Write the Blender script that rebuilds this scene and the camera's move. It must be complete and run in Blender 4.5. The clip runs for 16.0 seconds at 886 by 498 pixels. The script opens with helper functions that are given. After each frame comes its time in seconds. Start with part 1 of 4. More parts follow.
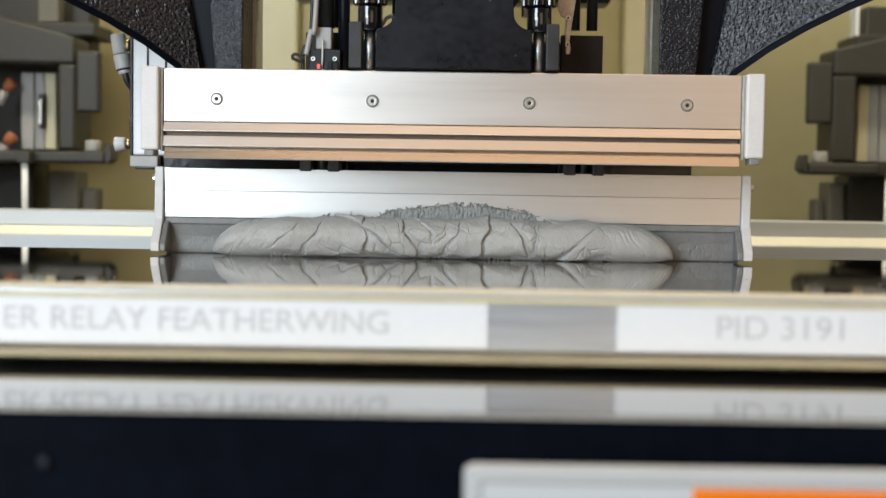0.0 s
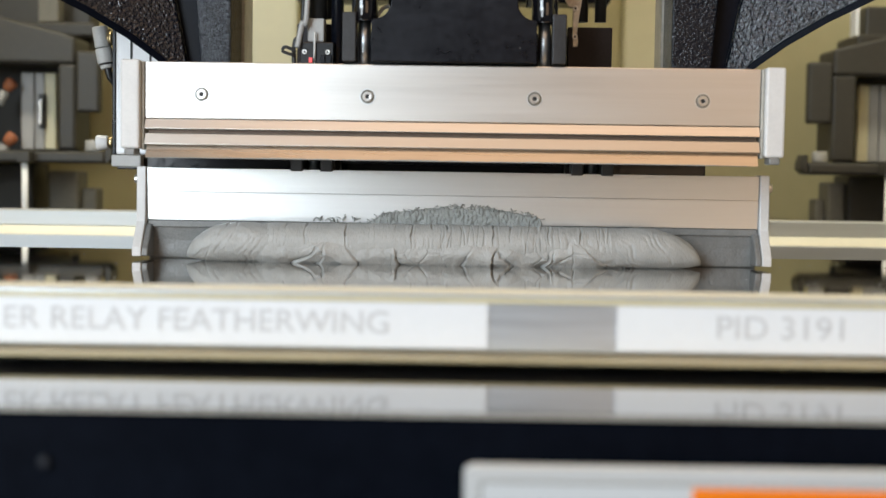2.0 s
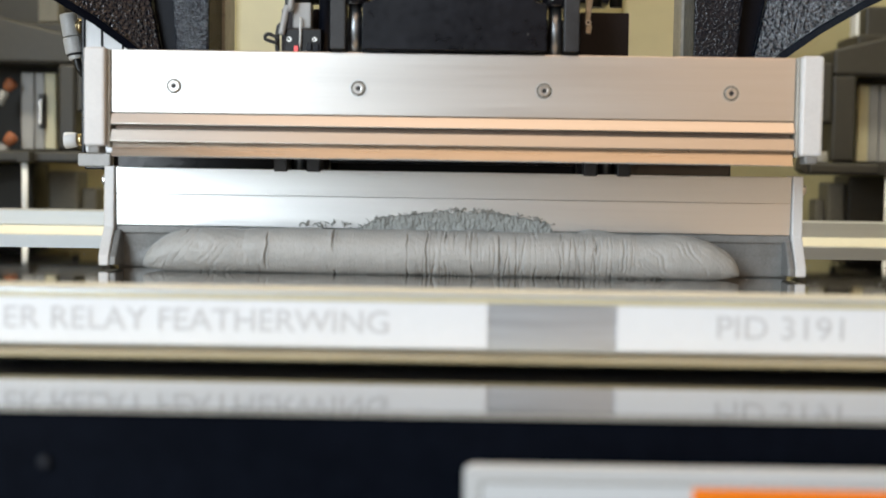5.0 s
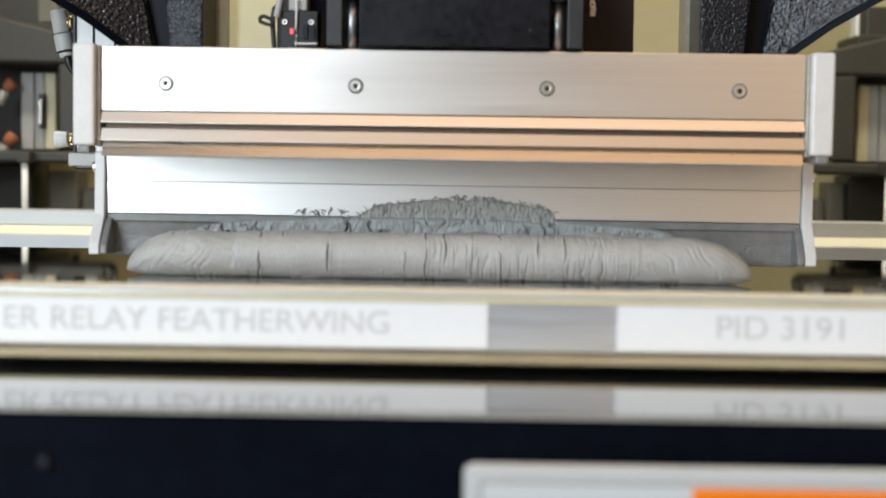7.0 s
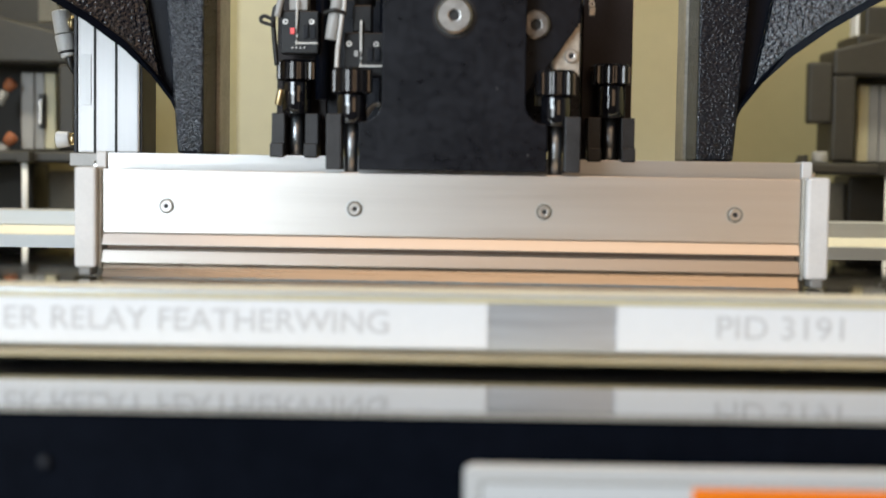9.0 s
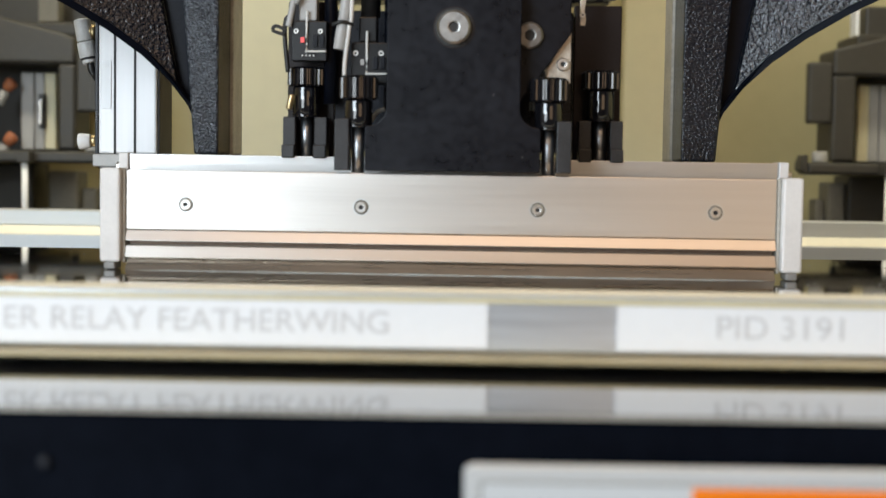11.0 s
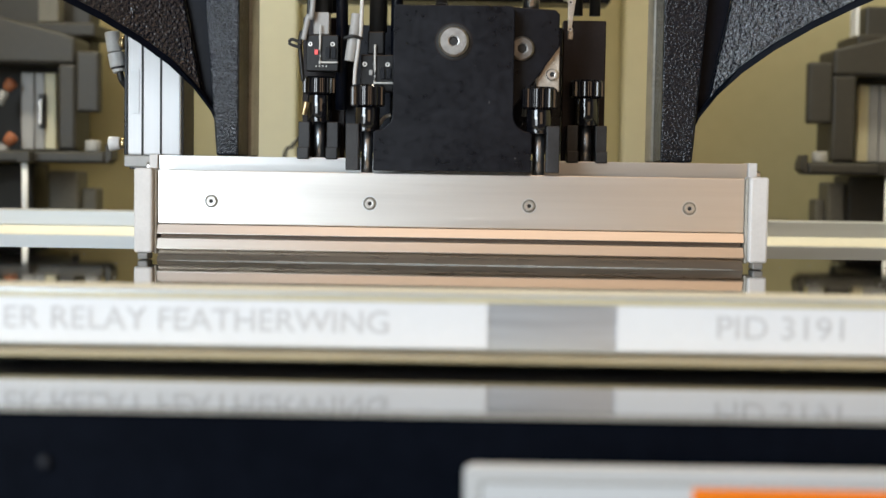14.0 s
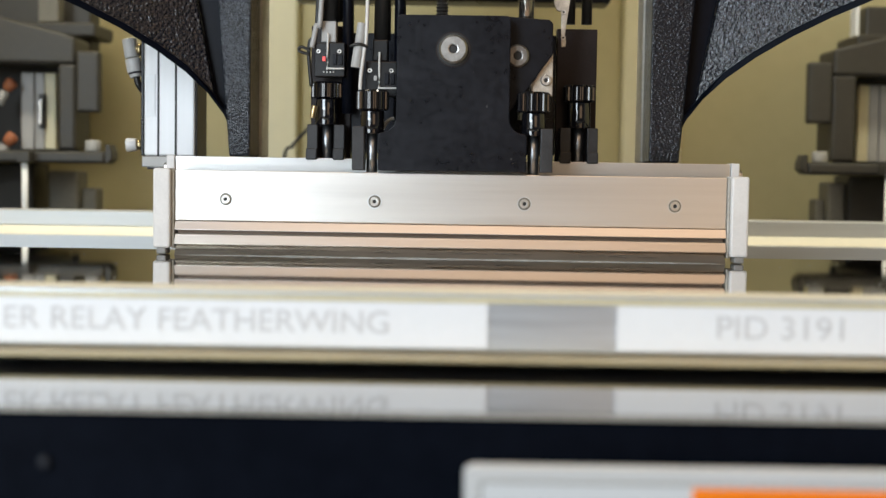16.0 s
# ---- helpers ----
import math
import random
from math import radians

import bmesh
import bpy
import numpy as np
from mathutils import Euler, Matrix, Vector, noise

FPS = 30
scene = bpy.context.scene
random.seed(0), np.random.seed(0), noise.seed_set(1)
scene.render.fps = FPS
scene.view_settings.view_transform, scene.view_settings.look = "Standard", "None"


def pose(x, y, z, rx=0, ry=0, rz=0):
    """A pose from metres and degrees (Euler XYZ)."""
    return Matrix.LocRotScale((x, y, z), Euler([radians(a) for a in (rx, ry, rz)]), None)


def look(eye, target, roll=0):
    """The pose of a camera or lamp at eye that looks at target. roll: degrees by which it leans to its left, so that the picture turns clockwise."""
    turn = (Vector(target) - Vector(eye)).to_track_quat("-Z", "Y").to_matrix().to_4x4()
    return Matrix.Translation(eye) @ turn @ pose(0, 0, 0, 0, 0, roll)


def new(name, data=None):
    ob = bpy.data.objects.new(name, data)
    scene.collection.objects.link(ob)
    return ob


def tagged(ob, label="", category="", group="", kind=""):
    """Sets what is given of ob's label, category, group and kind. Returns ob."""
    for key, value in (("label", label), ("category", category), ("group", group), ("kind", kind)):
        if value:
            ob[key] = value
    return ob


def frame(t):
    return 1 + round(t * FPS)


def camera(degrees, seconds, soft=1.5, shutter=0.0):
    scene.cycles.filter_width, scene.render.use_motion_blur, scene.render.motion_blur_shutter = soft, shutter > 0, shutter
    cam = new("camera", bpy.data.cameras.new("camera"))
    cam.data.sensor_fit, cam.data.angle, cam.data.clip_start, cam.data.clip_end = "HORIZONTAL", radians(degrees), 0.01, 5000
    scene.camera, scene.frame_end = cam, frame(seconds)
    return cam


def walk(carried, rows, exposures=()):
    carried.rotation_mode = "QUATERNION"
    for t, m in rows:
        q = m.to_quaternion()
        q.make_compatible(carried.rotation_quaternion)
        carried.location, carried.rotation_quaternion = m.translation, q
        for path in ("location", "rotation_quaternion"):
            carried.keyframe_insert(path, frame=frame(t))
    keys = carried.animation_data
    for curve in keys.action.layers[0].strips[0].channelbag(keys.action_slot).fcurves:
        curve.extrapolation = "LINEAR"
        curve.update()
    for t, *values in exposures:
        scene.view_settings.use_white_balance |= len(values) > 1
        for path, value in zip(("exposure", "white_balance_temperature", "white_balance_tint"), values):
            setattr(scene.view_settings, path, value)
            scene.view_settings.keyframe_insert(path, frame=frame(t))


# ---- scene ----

# ---------------------------------------------------------------- camera
EYE = 0.0476
cam = camera(36.0, 16.0, soft=1.45, shutter=0.5)
aim = (-math.sin(radians(0.238)) * math.cos(radians(3.332)), math.cos(radians(0.238)) * math.cos(radians(3.332)), EYE - math.sin(radians(3.332)))
view = look((0, 0, EYE), aim, 0.879)
walk(cam, [(0.0, view), (16.0, view)])
cam.data.dof.use_dof = True
cam.data.dof.focus_distance = 0.75
cam.data.dof.aperture_fstop = 11.5

# ---------------------------------------------------------------- light
world = bpy.data.worlds.new("room_air")
scene.world = world
world.use_nodes = True
world.node_tree.nodes["Background"].inputs[0].default_value = (0.8, 0.85, 1.0, 1)
world.node_tree.nodes["Background"].inputs[1].default_value = 0.05
scene.view_settings.exposure = 0.0


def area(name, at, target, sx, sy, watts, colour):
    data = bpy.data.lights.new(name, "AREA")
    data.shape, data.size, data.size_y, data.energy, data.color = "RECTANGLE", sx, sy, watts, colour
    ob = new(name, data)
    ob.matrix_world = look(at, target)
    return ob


# Unseen cool fills, added to whiten the left side; no windows stand here.
area("left_fill", (-1.0, -0.85, 0.68), (-0.16, 0.7, 0.0), 0.8, 0.8, 24.5, (0.78, 0.90, 1.0))
area("far_left_fill", (-1.45, -2.3, 0.20), (-0.9, 0.7, 0.05), 1.35, 1.05, 28.5, (0.86, 0.94, 1.0))
# Unseen warm fills, added for the orange lip and the warmer right side.
area("warm_top_fill", (0.15, 0.10, 0.72), (0.15, 0.16, 0.0), 0.9, 0.42, 2.0, (1.0, 0.63, 0.36))
area("warm_right_fill", (0.95, -2.25, 0.55), (0.5, 0.7, 0.25), 1.3, 1.3, 6.2, (1.0, 0.68, 0.43))
area("machine_light", (-0.06, 0.95, 0.78), (-0.06, 1.2, 0.0), 1.1, 0.10, 8, (1.0, 0.92, 0.74))


# ---------------------------------------------------------------- materials
def material(name, colour, rough=0.5, metal=0.0, spread=0.12, scale=60.0, bump=0.0, bump_scale=400.0, stretch=(1, 1, 1), coat=0.0, voronoi=False, glow=0.0, spec=0.5, rough_spread=0.1, relief=0.001, worn=0.0):
    m = bpy.data.materials.new(name)
    m.use_nodes = True
    n, l = m.node_tree.nodes, m.node_tree.links
    p = n["Principled BSDF"]
    p.inputs["Metallic"].default_value = metal
    p.inputs["Coat Weight"].default_value = coat
    p.inputs["Specular IOR Level"].default_value = spec
    co = n.new("ShaderNodeTexCoord")
    mp = n.new("ShaderNodeMapping")
    mp.inputs["Scale"].default_value = stretch
    l.new(co.outputs["Object"], mp.inputs["Vector"])
    big, fine = n.new("ShaderNodeTexNoise"), n.new("ShaderNodeTexNoise")
    big.inputs["Scale"].default_value, fine.inputs["Scale"].default_value = scale, scale * 9
    big.inputs["Detail"].default_value, fine.inputs["Detail"].default_value = 4, 3
    mix = n.new("ShaderNodeMath")
    mix.operation = "MULTIPLY_ADD"
    mix.inputs[1].default_value = 0.45
    l.new(mp.outputs[0], big.inputs["Vector"])
    l.new(mp.outputs[0], fine.inputs["Vector"])
    l.new(fine.outputs["Fac"], mix.inputs[0])
    half = n.new("ShaderNodeMath")
    half.operation = "MULTIPLY"
    half.inputs[1].default_value = 0.55
    l.new(big.outputs["Fac"], half.inputs[0])
    l.new(half.outputs[0], mix.inputs[2])
    ramp = n.new("ShaderNodeValToRGB")
    ramp.color_ramp.elements[0].position, ramp.color_ramp.elements[1].position = 0.3, 0.7
    lo, hi = [c * (1 - spread) for c in colour], [min(1, c * (1 + spread)) for c in colour]
    ramp.color_ramp.elements[0].color, ramp.color_ramp.elements[1].color = (*lo, 1), (*hi, 1)
    l.new(mix.outputs[0], ramp.inputs[0])
    l.new(ramp.outputs[0], p.inputs["Base Color"])
    if worn:
        chip, edge, blend = n.new("ShaderNodeTexNoise"), n.new("ShaderNodeMapRange"), n.new("ShaderNodeMix")
        chip.inputs["Scale"].default_value, chip.inputs["Detail"].default_value = 330, 2
        edge.inputs["From Min"].default_value, edge.inputs["From Max"].default_value = 0.755, 0.80
        edge.inputs["To Max"].default_value = worn
        blend.data_type = "RGBA"
        blend.inputs["B"].default_value = (0.30, 0.29, 0.28, 1)
        l.new(mp.outputs[0], chip.inputs["Vector"])
        l.new(chip.outputs["Fac"], edge.inputs["Value"])
        l.new(edge.outputs[0], blend.inputs["Factor"])
        l.new(ramp.outputs[0], blend.inputs["A"])
        l.new(blend.outputs["Result"], p.inputs["Base Color"])
    rr = n.new("ShaderNodeMapRange")
    rr.inputs["From Min"].default_value, rr.inputs["From Max"].default_value = 0.3, 0.7
    rr.inputs["To Min"].default_value, rr.inputs["To Max"].default_value = rough * (1 - rough_spread), rough * (1 + rough_spread)
    l.new(mix.outputs[0], rr.inputs["Value"])
    l.new(rr.outputs[0], p.inputs["Roughness"])
    if bump:
        tex = n.new("ShaderNodeTexVoronoi" if voronoi else "ShaderNodeTexNoise")
        tex.inputs["Scale"].default_value = bump_scale
        l.new(mp.outputs[0], tex.inputs["Vector"])
        b = n.new("ShaderNodeBump")
        b.inputs["Strength"].default_value, b.inputs["Distance"].default_value = bump, relief
        l.new(tex.outputs["Distance" if voronoi else "Fac"], b.inputs["Height"])
        l.new(b.outputs[0], p.inputs["Normal"])
    if glow:
        l.new(ramp.outputs[0], p.inputs["Emission Color"])
        p.inputs["Emission Strength"].default_value = glow
    return m


BRUSHED = material("brushed_aluminium", (0.765, 0.735, 0.70), 0.36, 1.0, 0.05, 40, 0.05, 900, (0.03, 1, 1))
BRIGHT = material("bright_extruded_aluminium", (0.77, 0.775, 0.77), 0.34, 1.0, 0.04, 40, 0.04, 900, (0.03, 1, 1))
CLAMP = material("dull_clamp_aluminium", (0.60, 0.57, 0.53), 0.38, 1.0, 0.06, 40, 0.05, 900, (0.03, 1, 1))
PROFILE = material("anodised_profile_aluminium", (0.87, 0.87, 0.88), 0.45, 0.1, 0.05, 40, 0.03, 700, (1, 1, 0.03))
BLADE = material("worn_blade_steel", (0.46, 0.42, 0.37), 0.28, 1.0, 0.15, 60, 0.06, 500, (0.06, 1, 1))
STEEL = material("stainless_steel", (0.62, 0.60, 0.57), 0.24, 1.0, 0.08, 120)
SCREWS = material("zinc_screw", (0.72, 0.70, 0.67), 0.32, 1.0, 0.15, 400)
# Near-black paint for the shade inside holes, slots and gaps.
SHADEPAINT = material("painted_recess_shade", (0.02, 0.02, 0.02), 0.6, 0.0)
NYLON = material("white_nylon", (0.74, 0.725, 0.71), 0.45, 0.0, 0.06, 90, 0.04, 500)
POSTBLACK = material("worn_black_post", (0.026, 0.026, 0.028), 0.42, 0.0, 0.4, 120, 0.1, 900, spec=0.45, worn=0.5)
SATIN = material("satin_black_paint", (0.005, 0.006, 0.009), 0.12, 0.0, 0.3, 60, 0.10, 120, spec=0.40)
ANODISED = material("black_anodised", (0.0035, 0.0045, 0.0085), 0.32, 0.0, 0.5, 32, 0.04, 1400, spec=0.30, rough_spread=0.3, worn=0.35)
BROWNBLACK = material("brownish_black_anodised", (0.015, 0.010, 0.010), 0.42, 0.0, 0.3, 70, 0.03, 1400, spec=0.25)
GLOSSBLACK = material("glossy_black_plastic", (0.006, 0.006, 0.008), 0.04, 0.0, 0.2, 90, spec=1.0)
CASTING = material("black_hammered_paint", (0.005, 0.008, 0.015), 0.07, 0.0, 0.2, 60, 1.0, 540, spec=0.85, relief=0.0014)
CASTPOST = material("fine_hammered_paint", (0.005, 0.008, 0.015), 0.07, 0.0, 0.2, 60, 1.0, 760, spec=0.5, relief=0.0010)
FILLET = material("smooth_black_casting_paint", (0.004, 0.005, 0.009), 0.40, 0.0, 0.3, 40, 0.06, 500, spec=0.1)
CASTSIDE = material("grey_machined_casting", (0.44, 0.42, 0.37), 0.5, 0.1, 0.3, 70, 0.25, 700)
FOIL = material("polished_stencil_steel", (0.60, 0.585, 0.555), 0.038, 1.0, 0.04, 14, 0.009, 160)
TAN = material("tan_anodised_flange", (0.42, 0.35, 0.20), 0.45, 0.2, 0.15, 60)
FRONTRAIL = material("blue_grey_frame_aluminium", (0.70, 0.76, 0.84), 0.36, 0.75, 0.22, 55, 0.05, 500, (0.05, 1, 1))
GROOVE = material("brown_groove", (0.17, 0.125, 0.095), 0.5, 0.4, 0.2, 60)
BOLT = material("dull_bolt_steel", (0.25, 0.24, 0.23), 0.34, 1.0, 0.3, 300, 0.1, 1200)
BRIGHTBOLT = material("bright_bolt_steel", (0.40, 0.39, 0.375), 0.36, 1.0, 0.25, 300, 0.08, 1200)
SHAFT = material("dull_shaft_steel", (0.36, 0.38, 0.40), 0.36, 1.0, 0.1, 200)
RAIL = material("stencil_frame_aluminium", (0.78, 0.79, 0.80), 0.4, 0.6, 0.05, 30, 0.03, 500, (0.05, 1, 1))
BOARDRAIL = material("board_rail_aluminium", (0.60, 0.62, 0.63), 0.45, 0.3, 0.06, 30, 0.03, 500, (0.05, 1, 1))
CREAM = material("cream_coat", (0.66, 0.60, 0.40), 0.5, 0.0, 0.12, 60)
PALECREAM = material("pale_cream_coat", (0.84, 0.80, 0.66), 0.5, 0.0, 0.06, 40)
LABEL = material("white_label_tape", (0.90, 0.915, 0.935), 0.45, 0.0, 0.02, 50)
INK = material("grey_label_ink", (0.68, 0.68, 0.69), 0.6, 0.0, 0.1, 90)
LEDGE = material("black_gloss_ledge", (0.006, 0.007, 0.010), 0.075, 0.0, 0.2, 20, spec=1.0, coat=0.8)
FASCIA = material("blue_black_fascia", (0.0036, 0.005, 0.009), 0.35, 0.0, 0.3, 20, spec=0.04)
PASTE = material("grey_solder_paste", (0.445, 0.445, 0.43), 0.55, 0.1, 0.10, 160, 0.4, 1500, (1, 0.35, 0.35))
RIDGE = material("smooth_grey_paste", (0.35, 0.36, 0.355), 0.5, 0.1, 0.12, 200, 0.25, 900)
CRUST = material("drying_solder_paste", (0.36, 0.365, 0.345), 0.6, 0.1, 0.2, 260, 0.5, 1100)
FILM = material("thin_paste_film", (0.24, 0.238, 0.23), 0.5, 0.25, 0.2, 120, 0.25, 700)
WALL = material("cream_enamel_panel", (0.50, 0.44, 0.24), 0.55, 0.0, 0.06, 5, 0.02, 200)
PALE = material("pale_cream_panel", (0.80, 0.75, 0.53), 0.5, 0.0, 0.05, 5)
GREYCAST = material("grey_brown_painted_casting", (0.050, 0.047, 0.040), 0.5, 0.0, 0.15, 18, 0.06, 400)
DIMCAST = material("dull_grey_bracket", (0.20, 0.19, 0.16), 0.6, 0.0, 0.15, 18)
FITTING = material("pale_fitting_plastic", (0.58, 0.58, 0.57), 0.4, 0.0, 0.1, 90)
GREYPLASTIC = material("grey_fitting_plastic", (0.42, 0.42, 0.41), 0.4, 0.0, 0.1, 90)
BRASS = material("brass", (0.60, 0.47, 0.26), 0.35, 1.0, 0.1, 200)
TARNISH = material("tarnished_bracket_steel", (0.56, 0.51, 0.44), 0.4, 0.8, 0.35, 200, 0.1, 700)
RUBBER = material("black_hose", (0.012, 0.012, 0.012), 0.4)
ORANGEPL = material("orange_plastic", (0.42, 0.15, 0.07), 0.4, 0.0, 0.1, 90)
PCB = material("dark_sensor_body", (0.005, 0.005, 0.006), 0.3, 0.0, 0.3, 300)
REDLED = material("red_indicator", (0.9, 0.12, 0.12), 0.4, 0.0, 0.05, 90, glow=0.3)
WIRE = material("white_wire", (0.70, 0.69, 0.66), 0.4)
BEZEL = material("light_grey_bezel", (0.62, 0.625, 0.62), 0.4, 0.0, 0.03, 40)
SCREENWHITE = material("lit_white_screen", (0.60, 0.62, 0.63), 0.3, 0.0, 0.02, 40, glow=0.12)
SCREENORANGE = material("lit_orange_screen", (0.82, 0.20, 0.01), 0.3, 0.0, 0.06, 30, glow=0.25)
ROOM = material("room_plaster", (0.42, 0.405, 0.385), 0.8, 0.0, 0.05, 3)
FLOOR = material("grey_floor", (0.12, 0.12, 0.12), 0.5, 0.0, 0.15, 3)


# ---------------------------------------------------------------- mesh helpers
def finish(name, bm, mat, smooth=False):
    me = bpy.data.meshes.new(name)
    bmesh.ops.recalc_face_normals(bm, faces=bm.faces)
    if smooth:
        for f in bm.faces:
            f.smooth = True
    bm.to_mesh(me)
    bm.free()
    me.materials.append(mat)
    return new(name, me)


def part(name, bm, mat, parent, label="", smooth=False):
    ob = finish(name, bm, mat, smooth)
    ob.parent = parent
    return tagged(ob, label)


def thing(name, label, category, group="", kind=""):
    ob = new(name)
    ob.empty_display_size = 0.01
    return tagged(ob, label, category, group, kind)


def box(x0, x1, y0, y1, z0, z1, bevel=0.0006, bm=None, seg=2):
    bm2 = bmesh.new()
    bmesh.ops.create_cube(bm2, size=1.0, matrix=Matrix.Translation(((x0 + x1) / 2, (y0 + y1) / 2, (z0 + z1) / 2)) @ Matrix.Diagonal((x1 - x0, y1 - y0, z1 - z0, 1)))
    if bevel:
        bmesh.ops.bevel(bm2, geom=bm2.edges[:], offset=bevel, segments=seg, profile=0.5, affect="EDGES")
    return join(bm, bm2)


def join(bm, extra):
    if bm is None:
        return extra
    me = bpy.data.meshes.new("scratch")
    extra.to_mesh(me)
    extra.free()
    bm.from_mesh(me)
    bpy.data.meshes.remove(me)
    return bm


def rod(a, b, r, bm=None, seg=20, r2=None, bevel=0.0):
    a, b = Vector(a), Vector(b)
    extra = bmesh.new()
    m = Matrix.Translation((a + b) / 2) @ (b - a).to_track_quat("Z", "Y").to_matrix().to_4x4()
    bmesh.ops.create_cone(extra, cap_ends=True, segments=seg, radius1=r, radius2=r if r2 is None else r2, depth=(b - a).length, matrix=m)
    if bevel:
        rims = [e for e in extra.edges if any(len(f.verts) > 4 for f in e.link_faces)]
        bmesh.ops.bevel(extra, geom=rims, offset=bevel, segments=2, profile=0.5, affect="EDGES")
    for f in extra.faces:
        f.smooth = len(f.verts) == 4
    return join(bm, extra)


def prism(points, axis, a, b, bevel=0.0, bm=None):
    """A solid of one outline, drawn out from a to b: axis x takes (y, z) points, axis y takes (x, z) points."""
    extra = bmesh.new()
    place = (lambda p, d: (d, p[0], p[1])) if axis == "x" else (lambda p, d: (p[0], d, p[1]))
    lo, hi = [extra.verts.new(place(p, a)) for p in points], [extra.verts.new(place(p, b)) for p in points]
    extra.faces.new(lo), extra.faces.new(hi[::-1])
    for i in range(len(points)):
        j = (i + 1) % len(points)
        extra.faces.new((lo[j], lo[i], hi[i], hi[j]))
    bmesh.ops.recalc_face_normals(extra, faces=extra.faces)
    if bevel:
        bmesh.ops.bevel(extra, geom=extra.edges[:], offset=bevel, segments=2, profile=0.5, affect="EDGES")
    return join(bm, extra)


def tube(points, r, bm=None, seg=10, fine=8):
    """A bent tube through a few points."""
    pts = [Vector(p) for p in points]
    path = []
    for i in range(len(pts) - 1):
        p0, p1, p2, p3 = pts[max(i - 1, 0)], pts[i], pts[i + 1], pts[min(i + 2, len(pts) - 1)]
        for k in range(fine):
            t = k / fine
            path.append(0.5 * ((2 * p1) + (p2 - p0) * t + (2 * p0 - 5 * p1 + 4 * p2 - p3) * t * t + (3 * p1 - p0 - 3 * p2 + p3) * t ** 3))
    path.append(pts[-1])
    extra, rings = bmesh.new(), []
    for i, c in enumerate(path):
        way = (path[min(i + 1, len(path) - 1)] - path[max(i - 1, 0)]).normalized()
        q = way.to_track_quat("Z", "Y")
        rings.append([extra.verts.new(c + q @ Vector((r * math.cos(k * math.tau / seg), r * math.sin(k * math.tau / seg), 0))) for k in range(seg)])
    for a, b in zip(rings, rings[1:]):
        for k in range(seg):
            extra.faces.new((a[k], a[(k + 1) % seg], b[(k + 1) % seg], b[k])).smooth = True
    extra.faces.new(rings[0][::-1]), extra.faces.new(rings[-1])
    return join(bm, extra)


def socket_screw(name, parent, x, y, z, r, label, depth=0.002, mat=None, hexagon=0.42):
    """A socket cap screw that faces the camera side, with a hexagon recess."""
    bm, n = bmesh.new(), 24
    prof = ((r, 0.0), (r, -depth * 0.75), (r * 0.86, -depth), (r * (hexagon + 0.08), -depth))
    rings = [[bm.verts.new((x + q * math.cos(k * math.tau / n), y + d, z + q * math.sin(k * math.tau / n))) for k in range(n)] for q, d in prof]
    hexa = [[bm.verts.new((x + r * hexagon * math.cos(k * math.tau / n), y + d, z + r * hexagon * math.sin(k * math.tau / n))) for k in range(n)] for d in (-depth * 0.97, -depth * 0.3)]
    rings += hexa
    for a, b in zip(rings, rings[1:]):
        for k in range(n):
            bm.faces.new((a[k], a[(k + 1) % n], b[(k + 1) % n], b[k]))
    bm.faces.new(rings[-1])
    s = part(name, bm, mat or SCREWS, parent, label)
    # Dark plug puts the socket's shade into its colour.
    part("socket", rod((x, y - depth * 0.72, z), (x, y - depth * 0.3, z), r * (hexagon + 0.01), seg=6), SHADEPAINT, s, "hexagon socket filled with painted shade")
    return s


def letters(text, size, mat, parent, at, width=None):
    """Flat lettering that faces the camera side."""
    cu = bpy.data.curves.new("lettering", "FONT")
    cu.body, cu.size, cu.extrude, cu.align_x = text, size, 0.00008, "LEFT"
    tmp = new("lettering", cu)
    bpy.context.view_layer.update()
    me = bpy.data.meshes.new_from_object(tmp.evaluated_get(bpy.context.evaluated_depsgraph_get()))
    bpy.data.objects.remove(tmp)
    w = max(v.co.x for v in me.vertices) - min(v.co.x for v in me.vertices)
    k = (width / w) if width else 1.0
    me.transform(Matrix.Translation(at) @ Euler((radians(90), 0, 0)).to_matrix().to_4x4() @ Matrix.Diagonal((k, 1, 1, 1)))
    me.materials.clear()
    me.materials.append(mat)
    ob = new("lettering", me)
    ob.parent = parent
    return ob


# ---------------------------------------------------------------- the room and the machine's shell
def room():
    def slab(name, *b, mat=ROOM):
        tagged(finish(name, box(*b, bevel=0), mat), kind="structure")
    slab("floor", -2.4, 2.4, -2.4, 2.4, -1.0, -0.95, mat=FLOOR)
    slab("ceiling", -2.4, 2.4, -2.4, 2.4, 1.6, 1.65)
    slab("wall_south", -2.4, 2.4, -2.45, -2.4, -0.95, 1.6)
    slab("wall_west", -2.45, -2.4, -2.4, 2.4, -0.95, 1.6)
    slab("wall_east", 2.4, 2.45, -2.4, 2.4, -0.95, 1.6)
    slab("wall_north", -2.4, 2.4, 2.4, 2.45, -0.95, 1.6)


